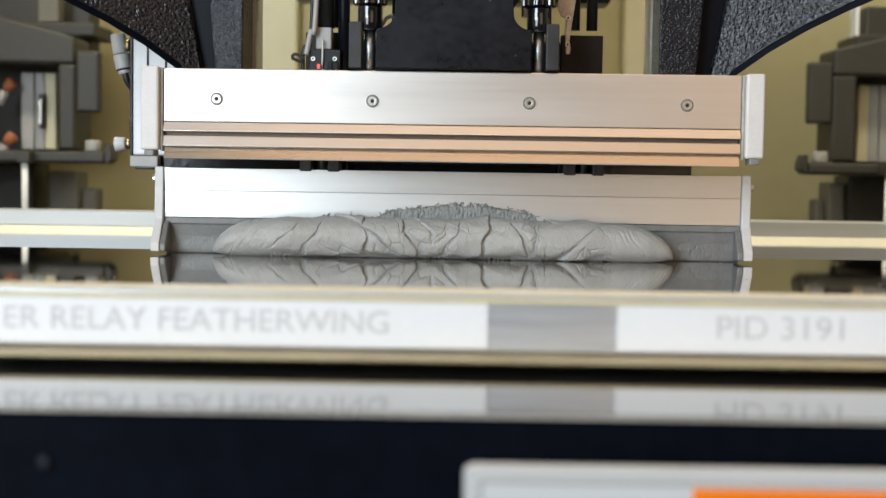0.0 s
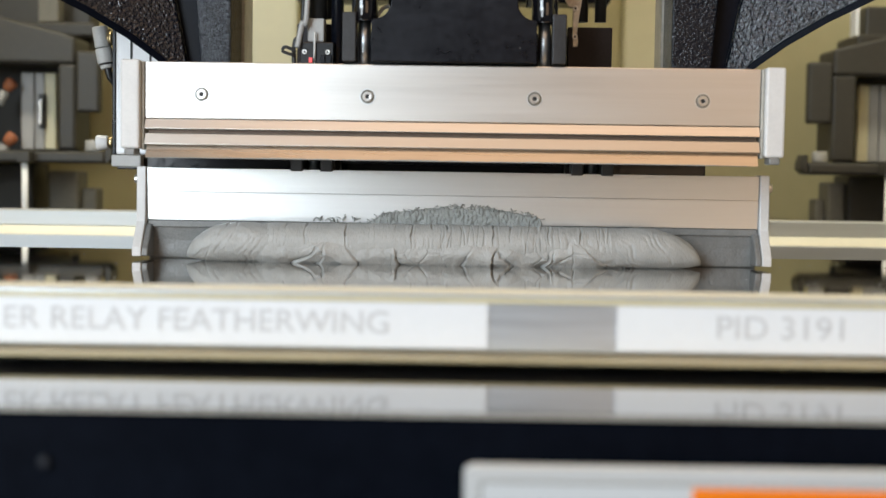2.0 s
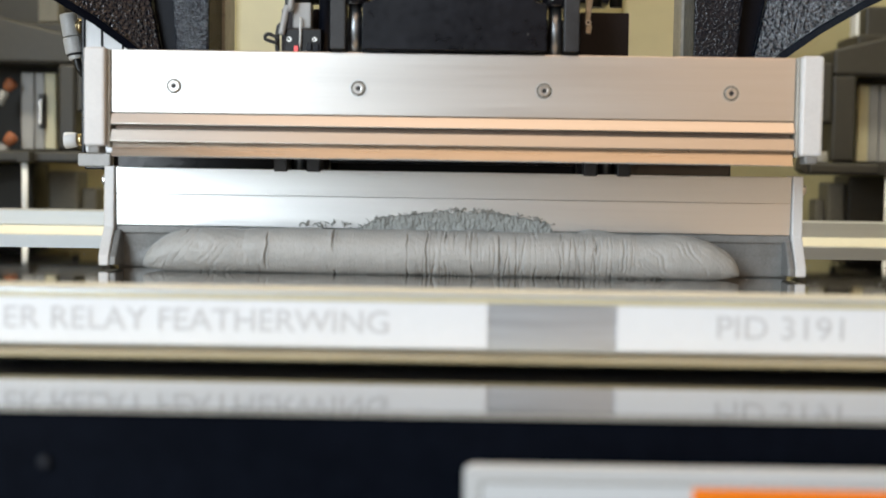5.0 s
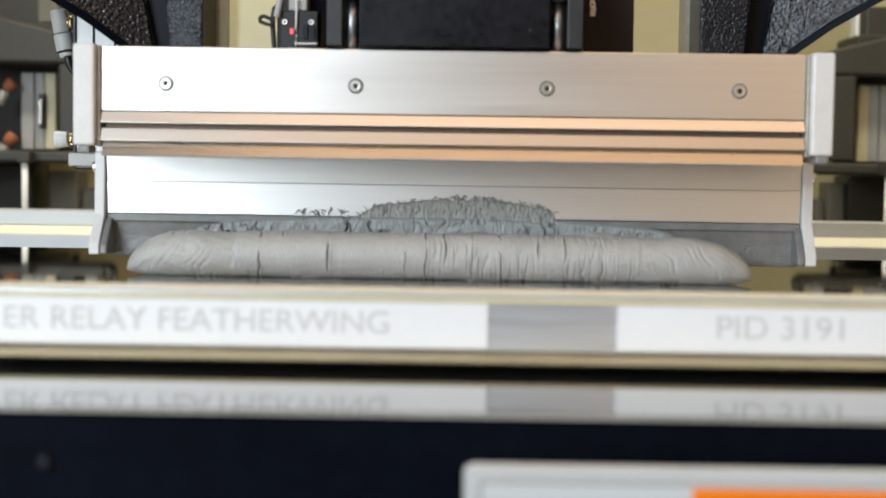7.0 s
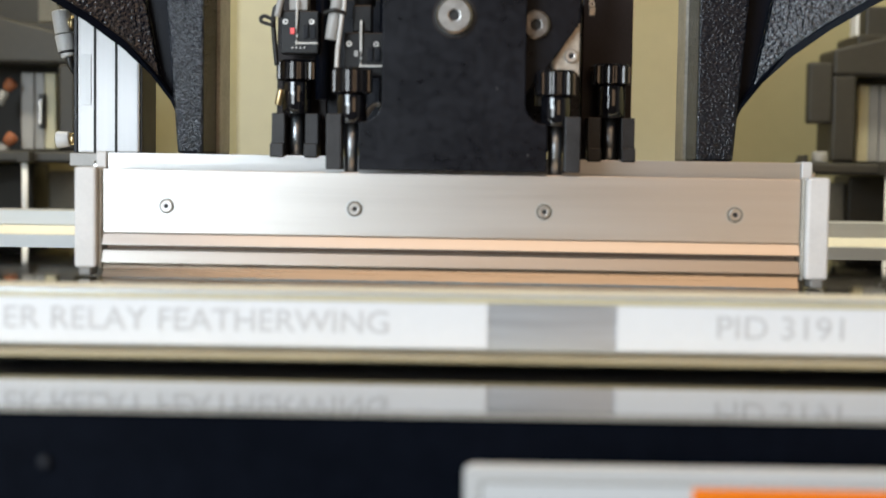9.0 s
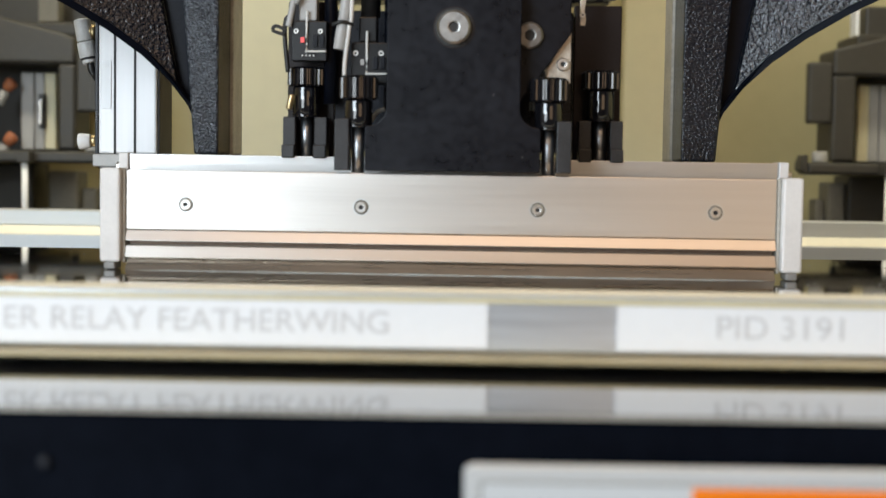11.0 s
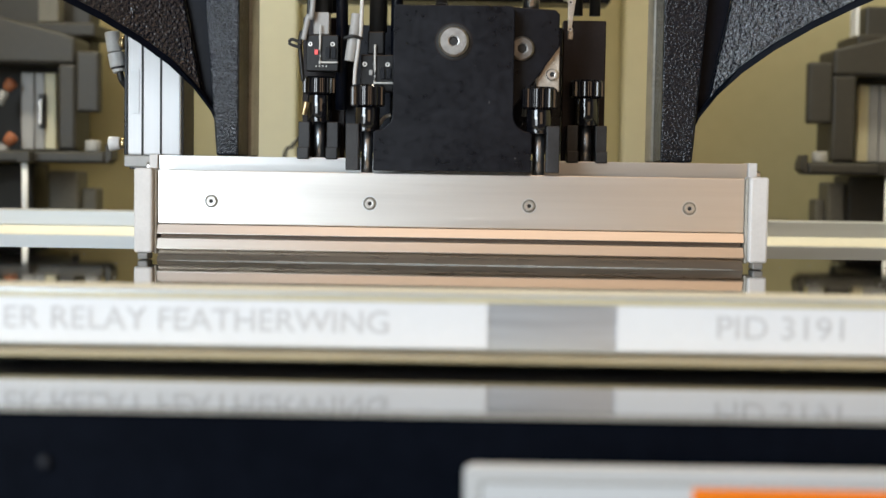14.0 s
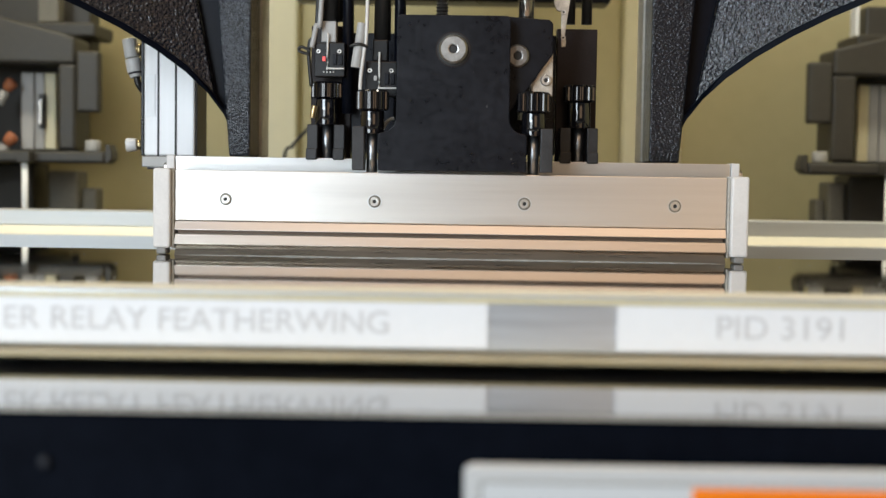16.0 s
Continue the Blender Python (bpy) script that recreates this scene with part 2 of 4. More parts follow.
def machine_shell():
    shell = thing("stencil_printer", "stencil printer with cream enamelled inside and black front", "machine")
    part("back_panel", box(-0.8, 0.8, 1.62, 1.65, -0.2, 0.85, 0.002), WALL, shell)
    # Sides out of view, reaching forward to shade the brackets.
    part("side_shade_panel", box(-0.75, -0.72, 0.36, 1.619, -0.029, 0.85, 0.002), WALL, shell)
    part("side_shade_panel", box(0.72, 0.75, 0.36, 1.619, -0.029, 0.85, 0.002), WALL, shell)
    part("roof_panel", box(-0.8, 0.8, 0.72, 1.65, 0.851, 0.88, 0.002), WALL, shell)
    # Trim strips, paler than the wall for the light between the arms.
    for x in (-0.215, 0.235):
        part("wall_strip", box(x - 0.035, x + 0.035, 1.60, 1.62, -0.1, 0.85, 0.004), PALE, shell, "upright wall strip, coloured paler for the light on it")
    part("gantry_beam", box(-0.138, 0.138, 1.20, 1.24, 0.1945, 0.85, 0.002), ANODISED, shell, "dark gantry beam")
    part("hanging_cable", tube([(-0.130, 1.30, 0.088), (-0.140, 1.30, 0.080), (-0.150, 1.30, 0.068), (-0.158, 1.30, 0.055), (-0.162, 1.30, -0.029)], 0.0016, seg=8), RUBBER, shell, "thin hanging cable")
    base = shell
    part("bed", box(-0.8, 0.8, 0.44, 1.65, -0.95, -0.03, 0.002), FASCIA, base)
    part("ledge", box(-0.8, 0.8, 0.3230, 0.445, -0.0116, -0.0105, 0.0003), LEDGE, base, "glossy black ledge that mirrors the label")
    # Paler strip stands in for the glint along the worn ledge edge.
    part("edge_glint", box(-0.8, 0.8, 0.3222, 0.3228, -0.0115, -0.0107, 0.0001), CASTSIDE, base, "thin strip painting the glint on the worn edge")
    part("fascia", box(-0.8, 0.8, 0.3240, 0.4398, -0.95, -0.0118, 0.0004), FASCIA, base, "blue-black front fascia")
    # Disc added for a faint blurred spot; no control is known here.
    part("spot_disc", rod((-0.0962, 0.3241, -0.0240), (-0.0962, 0.3225, -0.0240), 0.0018, bevel=0.0004), ANODISED, base, "small dark disc for a faint blurred spot")


def stencil():
    st = thing("stencil", "polished steel solder stencil in an aluminium frame", "stencil")
    part("foil", box(-0.44, 0.44, 0.418, 0.772, -0.0012, 0.0, 0.0), FOIL, st, "mirror-polished steel foil")
    front = part("front_rail", box(-0.44, 0.44, 0.402, 0.420, -0.0063, 0.0108, 0.0009), FRONTRAIL, st, "bare aluminium frame rail")
    part("flange", box(-0.44, 0.44, 0.388, 0.4195, -0.0078, -0.0066, 0.0003), TAN, front, "tan lower flange")
    # Cream band just under the rail's top edge.
    part("cream_band", box(-0.43, 0.43, 0.4016, 0.4019, 0.0083, 0.0100, 0.0), CREAM, front, "cream band along the top edge")
    # Cream sheet puts the light on the rail's top into its colour.
    part("top_face", box(-0.43, 0.43, 0.4024, 0.4196, 0.01082, 0.0111, 0.0), PALECREAM, front, "cream sheet painting the lit top of the rail")
    part("rear_rail", box(-0.44, 0.44, 0.758, 0.776, -0.0074, -0.0014, 0.0009), RAIL, st)
    for x in (-0.44, 0.42):
        part("side_rail", box(x, x + 0.02, 0.420, 0.757, -0.0074, -0.0014, 0.0009), RAIL, st)
    specks = tagged(new("paste_specks", bpy.data.meshes.new("paste_specks")), "tiny grey paste specks scattered on the foil", "paste specks", kind="stuff")
    rnd, bm = random.Random(3), bmesh.new()
    for _ in range(45):
        x, y, r = rnd.choice((-1, 1)) * rnd.uniform(0.12, 0.24), rnd.uniform(0.50, 0.74), rnd.uniform(0.00015, 0.0005)
        bmesh.ops.create_icosphere(bm, subdivisions=1, radius=r, matrix=Matrix.Translation((x, y, r * 0.2)) @ Matrix.Diagonal((rnd.uniform(0.8, 2.2), 1, 0.5, 1)))
    bm.to_mesh(specks.data)
    bm.free()
    specks.data.materials.append(CRUST)
    beam = thing("board_rail", "white aluminium board conveyor rail with a cream strip", "rail")
    part("upper_face", box(-0.715, 0.715, 1.106, 1.14, -0.0024, 0.0098, 0.001), BOARDRAIL, beam)
    part("lower_face", box(-0.715, 0.715, 1.090, 1.14, -0.0290, -0.0092, 0.001), BOARDRAIL, beam)
    part("cream_strip", prism([(1.0905, -0.0091), (1.1395, -0.0091), (1.1395, -0.0026), (1.106, -0.0026)], "x", -0.715, 0.715), PALECREAM, beam, "cream strip along the rail")
    for name, x0, x1, text, tx, tw in (("name_label", -0.30, 0.0119, "ER RELAY FEATHERWING", -0.1320, 0.1138), ("number_label", 0.0502, 0.16, "PID 3191", 0.0790, 0.0373)):
        lab = thing(name, "white printed label tape on the front stencil rail", "label")
        lab.location = (0, 0.402, 0)
        part("tape", box(x0, x1, -0.0007, -0.0002, -0.0052, 0.0081, 0.0), LABEL, lab)
        letters(text, 0.0096, INK, lab, (tx, -0.0009, -0.0010), tw)


def control_screen():
    sc = thing("control_screen", "light grey touch screen showing white and orange", "screen")
    y = 0.300
    def corner(cx, cz, a0):
        return [(cx + 0.0022 * math.cos(radians(a0 + k * 18)), cz + 0.0022 * math.sin(radians(a0 + k * 18))) for k in range(6)]
    top, left, right, low = -0.0181, 0.0042, 0.19, -0.14
    outline = corner(right - 0.0022, top - 0.0022, 0) + corner(left + 0.0022, top - 0.0022, 90) + corner(left + 0.0022, low + 0.0022, 180) + corner(right - 0.0022, low + 0.0022, 270)
    part("bezel", prism(outline, "y", y, 0.304, 0.0006), BEZEL, sc, "light grey rounded bezel")
    part("mount", box(0.03, 0.16, 0.3042, 0.3238, -0.12, -0.05, 0.001), FASCIA, sc, "dark mounting block")
    part("groove", box(0.0078, 0.186, y - 0.00025, y - 0.00004, -0.136, -0.0214, 0.0), DIMCAST, sc, "thin grey line round the display")
    part("display", box(0.0082, 0.185, y - 0.0004, y - 0.00005, -0.135, -0.0218, 0.0), SCREENWHITE, sc, "lit white display")
    part("orange_field", box(0.0550, 0.18, y - 0.0008, y - 0.0005, -0.05, -0.0222, 0.0), SCREENORANGE, sc, "lit orange field")


# ---------------------------------------------------------------- moving things, each in the print head's own space
def arch(power):
    """An outline that swells at the middle."""
    return lambda u: math.sin(math.pi * u) ** power


def shelf(u):
    """An outline like a torn shelf: a frayed slope, a slow climb, and a short fall at the far end."""
    if u < 0.16:
        return 0.05 + 0.62 * (u / 0.16) ** 1.3
    if u < 0.60:
        return 0.67 + 0.33 * math.sin((u - 0.16) / 0.44 * math.pi / 2)
    return max(0.0, 1.0 - 0.42 * ((u - 0.60) / 0.40) ** 1.4 - 0.4 * max(0.0, (u - 0.97) / 0.03))


def paste_sheet(x0, x1, top, bottom, thick, seed, ragged, nx, nz, yoff, cuts=0.3, outline=arch(0.3), grain=1.0, pitch=170):
    """A crusty sheet of paste on an upright face, thicker at the middle and ragged along the rim, with upright tears."""
    bm = bmesh.new()
    grid = []
    for i in range(nx + 1):
        u = i / nx
        x = x0 + (x1 - x0) * u
        e = min(u, 1 - u)
        swell = outline(u)
        t = bottom + (top - bottom) * (swell * (0.86 + ragged * noise.noise((x * 160, seed, 0.0))) + ragged * 0.6 * noise.noise((x * 700, seed, 3.0)))
        row = []
        for k in range(nz + 1):
            v = k / nz
            z = bottom + (t - bottom) * v
            edge = min(1.0, 6 * min(v, 1 - v) + 0.0) ** 0.5 * min(1.0, e / 0.02)
            cell = noise.voronoi((x * pitch + 0.7 * noise.noise((x * 240, z * 240, seed)), z * 45, seed))[0]
            torn = min(1.0, max(0.0, 0.35 + 1.6 * noise.noise((x * 60, z * 60, seed + 2))))
            cut = math.exp(-((cell[1] - cell[0]) / 0.07) ** 2) * torn
            lump = noise.noise((x * 260, z * 260, seed)) * 0.35 + noise.noise((x * 900, z * 500, seed + 5)) * 0.3 + noise.ridged_multi_fractal((x * 120, z * 170, seed), 1.0, 2.0, 3, 1.0, 2.0) * 0.14
            row.append(bm.verts.new((x, yoff - thick * edge * (0.75 - cuts * cut + grain * lump), z)))
        grid.append(row)
    for a, b in zip(grid, grid[1:]):
        for k in range(nz):
            bm.faces.new((a[k], b[k], b[k + 1], a[k + 1])).smooth = True
    rim = [row[0] for row in grid] + grid[-1][1:] + [row[-1] for row in grid[-2::-1]] + grid[0][-2:0:-1]
    back = [bm.verts.new((v.co.x, yoff + 0.0002, v.co.z)) for v in rim]
    for i in range(len(rim)):
        j = (i + 1) % len(rim)
        bm.faces.new((rim[i], back[i], back[j], rim[j]))
    return bm


def front_squeegee():
    sq = thing("front_squeegee", "brushed aluminium squeegee holder with steel blade", "squeegee")
    w = 0.1475
    plate = part("holder_plate", box(-w, w, 0.0, 0.011, 0.0182, 0.0455, 0.0005), BRUSHED, sq, "brushed aluminium holder plate")
    part("lip", prism([(0.0, 0.0180), (-0.0024, 0.0134), (-0.0003, 0.0131), (0.008, 0.0131), (0.008, 0.0180)], "x", -w + 0.0002, w - 0.0002, 0.0002), BRUSHED, sq, "sloping clamp lip")
    # Darker brown band between lip and clamp strip.
    part("groove", box(-w + 0.001, w - 0.001, 0.003, 0.010, 0.0104, 0.0130, 0.0), GROOVE, sq, "dark brown groove")
    part("clamp_strip", prism([(0.0006, 0.0112), (-0.0006, 0.0110), (-0.0028, 0.0060), (-0.0023, 0.0055), (0.009, 0.0055), (0.009, 0.0112)], "x", -w + 0.0002, w - 0.0002, 0.0002), CLAMP, sq, "sloping clamp strip")
    blade = part("blade", prism([(0.0006, 0.0080), (-0.0036, -0.0006), (-0.0030, -0.0008), (0.0016, 0.0080)], "x", -w + 0.001, w - 0.001), BLADE, sq, "thin worn steel blade")
    part("paste_trace", paste_sheet(-w + 0.004, w - 0.004, 0.0000, -0.0007, 0.0003, 12.4, 0.35, 420, 5, -0.0035, 0.5), CRUST, blade, "broken line of paste along the blade's edge")
    part("back_bar", box(-w, w, 0.0112, 0.0165, 0.024, 0.0440, 0.0006), BRIGHT, sq)
    for s in (-1, 1):
        a, b = sorted((s * 0.1492, s * 0.1585))
        # Grey strip added for the shaded gap inside each end plate.
        part("end_gap_strip", box(*sorted((s * 0.1477, s * 0.1491)), -0.001, 0.012, 0.003, 0.0455, 0.0004), CASTSIDE, sq, "grey strip for the shaded gap inside the end plate")
        part("end_plate", box(a, b, -0.0045, 0.014, 0.0035, 0.0462, 0.0012), NYLON, sq, "white nylon end plate")
        part("end_tip", box(a + 0.002, b - 0.002, -0.005, 0.006, 0.0002, 0.0036, 0.0008), FILM, sq, "paste-smeared tip")
    for i in range(4):
        x = (i - 1.5) * 0.08
        part("countersink", rod((x, 0.001, 0.0300), (x, -0.0002, 0.0300), 0.0040, seg=32), BRIGHT, plate, "bright countersink rim")
        # Proud grey disc paints the shaded gap round the screw head.
        part("clearance", rod((x, 0.001, 0.0300), (x, -0.00035, 0.0300), 0.0033, seg=32), DIMCAST, plate, "grey disc painting the shaded gap round the screw")
        socket_screw("screw", plate, x, 0.0, 0.0300, 0.0026, "socket cap screw", 0.0012, SCREWS, 0.42)
    return sq, blade


def rear_squeegee():
    sq = thing("rear_squeegee", "bright aluminium squeegee holder smeared with solder paste", "squeegee")
    w = 0.1558
    g = 0.040
    part("upper_bar", prism([(g - 0.0010, 0.03434), (g - 0.0018, 0.0465), (g + 0.012, 0.0465), (g + 0.012, 0.03434)], "x", -w, w, 0.0002), BRIGHT, sq)
    part("holder_plate", prism([(g - 0.0008, 0.0198), (g - 0.0012, 0.0343), (g + 0.011, 0.0343), (g + 0.011, 0.0198)], "x", -w, w, 0.0002), BRIGHT, sq, "bright aluminium holder plate")
    part("clamp_strip", box(-w, w, g - 0.0012, g + 0.010, 0.0160, 0.0196, 0.0006), FILM, sq, "paste-smeared clamp strip")
    part("blade", prism([(g + 0.0002, 0.0160), (g + 0.0034, 0.00003), (g + 0.0041, 0.00003), (g + 0.0012, 0.0160)], "x", -w, w), FILM, sq, "steel blade under a grey paste film")
    for s in (-1, 1):
        a, b = sorted((s * 0.1561, s * 0.1608))
        part("end_plate", prism([(g - 0.003, 0.047), (g + 0.012, 0.047), (g + 0.012, 0.002), (g - 0.013, 0.0015), (g - 0.013, 0.006), (g - 0.004, 0.019)], "x", a, b, 0.0006), NYLON, sq, "pale end plate with a paste-smeared foot")
        part("side_screw", rod((s * 0.1609, g + 0.004, 0.0405), (s * 0.1635, g + 0.004, 0.0405), 0.0022, bevel=0.0004), SCREWS, sq)
        a, b = sorted((s * 0.1528, s * 0.1560))
        part("foot_smear", prism([(g - 0.0128, 0.0016), (g - 0.0125, 0.0055), (g - 0.003, 0.0175), (g + 0.004, 0.0175), (g + 0.004, 0.0012)], "x", a, b, 0.0008), FILM, sq, "grey paste smear")
    return sq


def paste_residue():
    re = thing("paste_residue", "grey crusted solder paste stuck to the squeegee", "solder paste")
    g = 0.040
    x0, x1, low, high = -0.0500, 0.0480, 0.0165, 0.0318
    part("crust", paste_sheet(x0, x1, high, low, 0.0023, 1.3, 0.06, 460, 34, g + 0.0002, 0.30, shelf, 0.95, 150), CRUST, re, "frayed crust of paste on the holder")
    part("ridge", paste_sheet(-0.116, 0.102, 0.0217, 0.0095, 0.0028, 4.1, 0.02, 900, 22, g - 0.0012, 1.2, arch(0.25), 0.42, 150), RIDGE, re, "long torn ridge of paste along the blade")
    rnd, bm = random.Random(5), None
    for _ in range(130):
        x = rnd.uniform(x0, x1 - 0.002) if rnd.random() < 0.8 else rnd.uniform(-0.072, -0.046)
        u = min(0.98, max(0.02, (x - x0) / (x1 - x0)))
        z = (low + (high - low) * 0.86 * shelf(u) - rnd.uniform(0.0004, 0.0022)) if x > x0 + 0.002 else rnd.uniform(0.0200, 0.0222)
        h, d = rnd.uniform(0.0004, 0.0018), rnd.uniform(-0.0022, 0.0022)
        bm = tube([(x, g - 0.0010, z), (x + d * 0.3, g - 0.0024, z + h * 0.6), (x + d, g - 0.0018, z + h)], rnd.uniform(0.00015, 0.00034), bm, seg=6, fine=3)
    part("frayed_edge", bm, CRUST, re, "thin frayed wisps of paste")
    for x0, x1, sd in ((-0.1550, -0.096, 6.6), (0.092, 0.1550, 8.8)):
        part("smear", paste_sheet(x0, x1, 0.0172, 0.0002, 0.0008, sd, 0.03, 200, 30, g + 0.0022, 0.2, arch(0.12), 0.5, 110), FILM, re, "grey smear of paste on the blade")
    return re


ROLL_R = 0.0102
GIRTH = (-0.081, -0.071, -0.051, -0.018, -0.009, -0.001, 0.0105, 0.0225, 0.0305, 0.039, 0.050, 0.0655, 0.078)
# each fold of the old skin: where it crosses the front, how it slants, how deep it is, how far one lobe stands over the next
FOLDS = ((-0.104, 0.006, 0.7, -0.5), (-0.089, -0.012, 0.9, 0.7), (-0.073, -0.006, 1.0, 0.7), (-0.0445, 0.002, 0.8, -0.5), (-0.036, 0.015, 0.9, 0.8), (-0.0195, 0.004, 1.2, -0.7),
         (0.0010, -0.005, 1.2, 0.8), (0.0200, -0.002, 1.6, -0.9), (0.0385, 0.007, 1.2, -0.7), (0.0464, -0.001, 1.7, 0.9), (0.0680, -0.011, 1.4, 0.9), (0.0880, 0.009, 1.0, -0.6))


def girth(x, ca, sa, seed):
    """Depth of the fine lines that run round the bead, denser at its middle."""
    wob = 0.0011 * noise.noise((x * 60, ca * 1.5, sa * 1.5 + seed)) + 0.0004 * noise.noise((x * 300, ca * 5, sa * 5 + seed))
    deep = 0.0
    for i, g in enumerate(GIRTH):
        d = x + wob - g
        if abs(d) < 0.0016:
            strong = min(1.0, max(0.0, 0.45 + 1.5 * noise.noise((i * 3.7, ca * 1.1, sa * 1.1 + seed))))
            deep += 0.0016 * strong * math.exp(-(d / 0.00036) ** 2) - 0.00018 * strong * math.exp(-((abs(d) - 0.0009) / 0.0005) ** 2)
    many = min(1.0, max(0.15, 0.05 + 1.1 * math.exp(-(min(0.0, x - 0.015) / 0.035) ** 2)))
    fine = noise.voronoi((x * 300 + 160 * wob, ca * 0.22 + 3, sa * 0.22 + seed))[0]
    deep += 0.00068 * many * min(1.0, max(0.0, 0.45 + 1.4 * noise.noise((x * 55 + 7, ca * 0.9, sa * 0.9 + seed)))) * math.exp(-((fine[1] - fine[0]) / 0.07) ** 2)
    return deep - 0.00008 * noise.noise((x * 700, ca * 1.2, sa * 1.2 + 9)) - 0.00010 * noise.noise((x * 240, ca * 4, sa * 4))


def skin_of(rings):
    """Join rows of vertices into a smooth skin."""
    bm = bmesh.new()
    rows = [[bm.verts.new(p) for p in ring] for ring in rings]
    m = len(rows[0])
    for a, b in zip(rows, rows[1:]):
        for k in range(m):
            bm.faces.new((a[k], a[(k + 1) % m], b[(k + 1) % m], b[k])).smooth = True
    bm.faces.new(rows[0][::-1]), bm.faces.new(rows[-1])
    return bm


def core_radius(x, ca, sa):
    return ROLL_R * (0.985 + 0.04 * noise.noise((x * 22, ca * 0.8 + 7, sa * 0.8)))


def bead(x0, x1, taper, n, m=140):
    """The kneaded core: a bead about its long axis with lines round its girth."""
    rings = []
    for i in range(n + 1):
        x = x0 + (x1 - x0) * i / n
        e = max(0.0, 1 - min(x - x0, x1 - x) / taper)
        body = max(0.03, math.sqrt(max(0.0, 1 - e ** 2.4)))
        ring = []
        for k in range(m):
            ca, sa = math.cos(k * math.tau / m), math.sin(k * math.tau / m)
            r = (core_radius(x, ca, sa) - girth(x, ca, sa, 7)) * body
            ring.append((x, r * ca, r * sa))
        rings.append(ring)
    return skin_of(rings)


def folded_skin(x0, x1, a0, a1, n, m=130):
    """A thick curl of older paste that lies over part of the bead, in overlapping lobes with deep folds between them."""
    rings = []
    for i in range(n + 1):
        x = x0 + (x1 - x0) * i / n
        out, inn = [], []
        for k in range(m + 1):
            a = radians(a0 + (a1 - a0) * k / m)
            ca, sa = math.cos(a), math.sin(a)
            fray = 0.45 * noise.noise((x * 38, 2.0, 0.0)) + 0.20 * noise.noise((x * 150, 4.0, 0.0))
            e = max(0.0, min(1.0, (min(a - radians(a0), radians(a1) - a) - 0.28 - fray) / 0.75)) * max(0.0, min(1.0, min(x - x0, x1 - x) / 0.022))
            e = e * e * (3 - 2 * e)
            wob = 0.0036 * noise.noise((x * 50, ca * 1.3, sa * 1.3)) + 0.0006 * noise.noise((x * 260, ca * 6, sa * 6))
            low = min(1.0, max(0.0, (a - 2.0) / 2.4))
            lift, deep = 0.0, 0.0
            for c, slant, dep, step in FOLDS:
                d = x + wob - c - slant * (a - math.pi)
                if abs(d) < 0.02:
                    s = d if step > 0 else -d
                    lift += 0.0017 * abs(step) * (math.exp(-s / 0.0070) * (1 - math.exp(-(s / 0.0005) ** 2)) if s > 0 else 0.0)
                    deep += (0.0038 * math.exp(-(d / (0.00038 + 0.0008 * low * low)) ** 2) + 0.0009 * math.exp(-(d / 0.0030) ** 2)) * dep * (0.35 + 0.9 * low) * min(1.0, max(0.3, 0.8 + 1.2 * noise.noise((c * 90, ca * 2, sa * 2))))
            crumple = noise.ridged_multi_fractal((x * 75 + 30 * wob, ca * 1.4, sa * 1.4 + 3), 1.0, 2.1, 3, 1.0, 2.0)
            soft = min(1.0, max(0.0, 0.15 + 1.5 * noise.noise((x * 28, ca, sa + 8))))
            scar = noise.voronoi((x * 95 + 90 * wob, ca * 0.9, sa * 0.9 + 5))[0]
            r = core_radius(x, ca, sa) - 0.0006 + e * (0.0021 + lift - deep + 0.00060 * soft * (crumple - 1.0) - 0.0009 * soft * math.exp(-((scar[1] - scar[0]) / 0.045) ** 2) + 0.0009 * noise.noise((x * 62, ca * 1.8, sa * 1.8 + 2)) + 0.0002 * noise.noise((x * 300, ca * 4, sa * 4)))
            out.append((x, r * ca, r * sa))
            inn.append((x, (ROLL_R - 0.003) * ca, (ROLL_R - 0.003) * sa))
        rings.append(out + inn[::-1])
    return skin_of(rings)


def end_cap(root, tip, fall, seed, n=150, m=110):
    """An end of the bead that slumps on to the foil: full height at its root, falling to a nose that rests on the foil."""
    rings, s = [], 1 if tip > root else -1
    for i in range(n + 1):
        d = (abs(tip - root)) * math.sin(i / n * math.pi / 2)
        x = root + s * d
        u = max(0.0, 1 - (abs(tip - root) - d) / fall)
        size = 0.94 + 0.055 * min(1.0, d / 0.026)
        h = max(0.02, (1 - u ** 2.7) ** 0.5) * size
        b = max(0.02, (1 - u ** 2.8) ** 0.5) * size
        low = 0.22 * u ** 5
        ring = []
        for k in range(m):
            a = k * math.tau / m
            ca, sa = math.cos(a), math.sin(a)
            bump = 0.03 * noise.noise((x * 60, ca * 1.5, sa * 1.5 + seed)) + 0.022 * noise.noise((x * 190 + sa * 3, ca * 4, seed))
            swirl = noise.voronoi((x * 260 + 1.6 * sa * s + noise.noise((x * 120, ca, sa + seed)), ca * 0.5, seed))[0]
            cut = 0.07 * math.exp(-((swirl[1] - swirl[0]) / 0.09) ** 2) * min(1.0, max(0.0, 0.35 + 1.6 * noise.noise((x * 80, sa * 2, seed + 3))))
            q = 1.0 + (bump - cut)
            ring.append((x, ROLL_R * b * q * ca, -ROLL_R + ROLL_R * (low + h * (1 - low * 0.5) * (1 + q * sa))))
        rings.append(ring)
    return skin_of(rings)


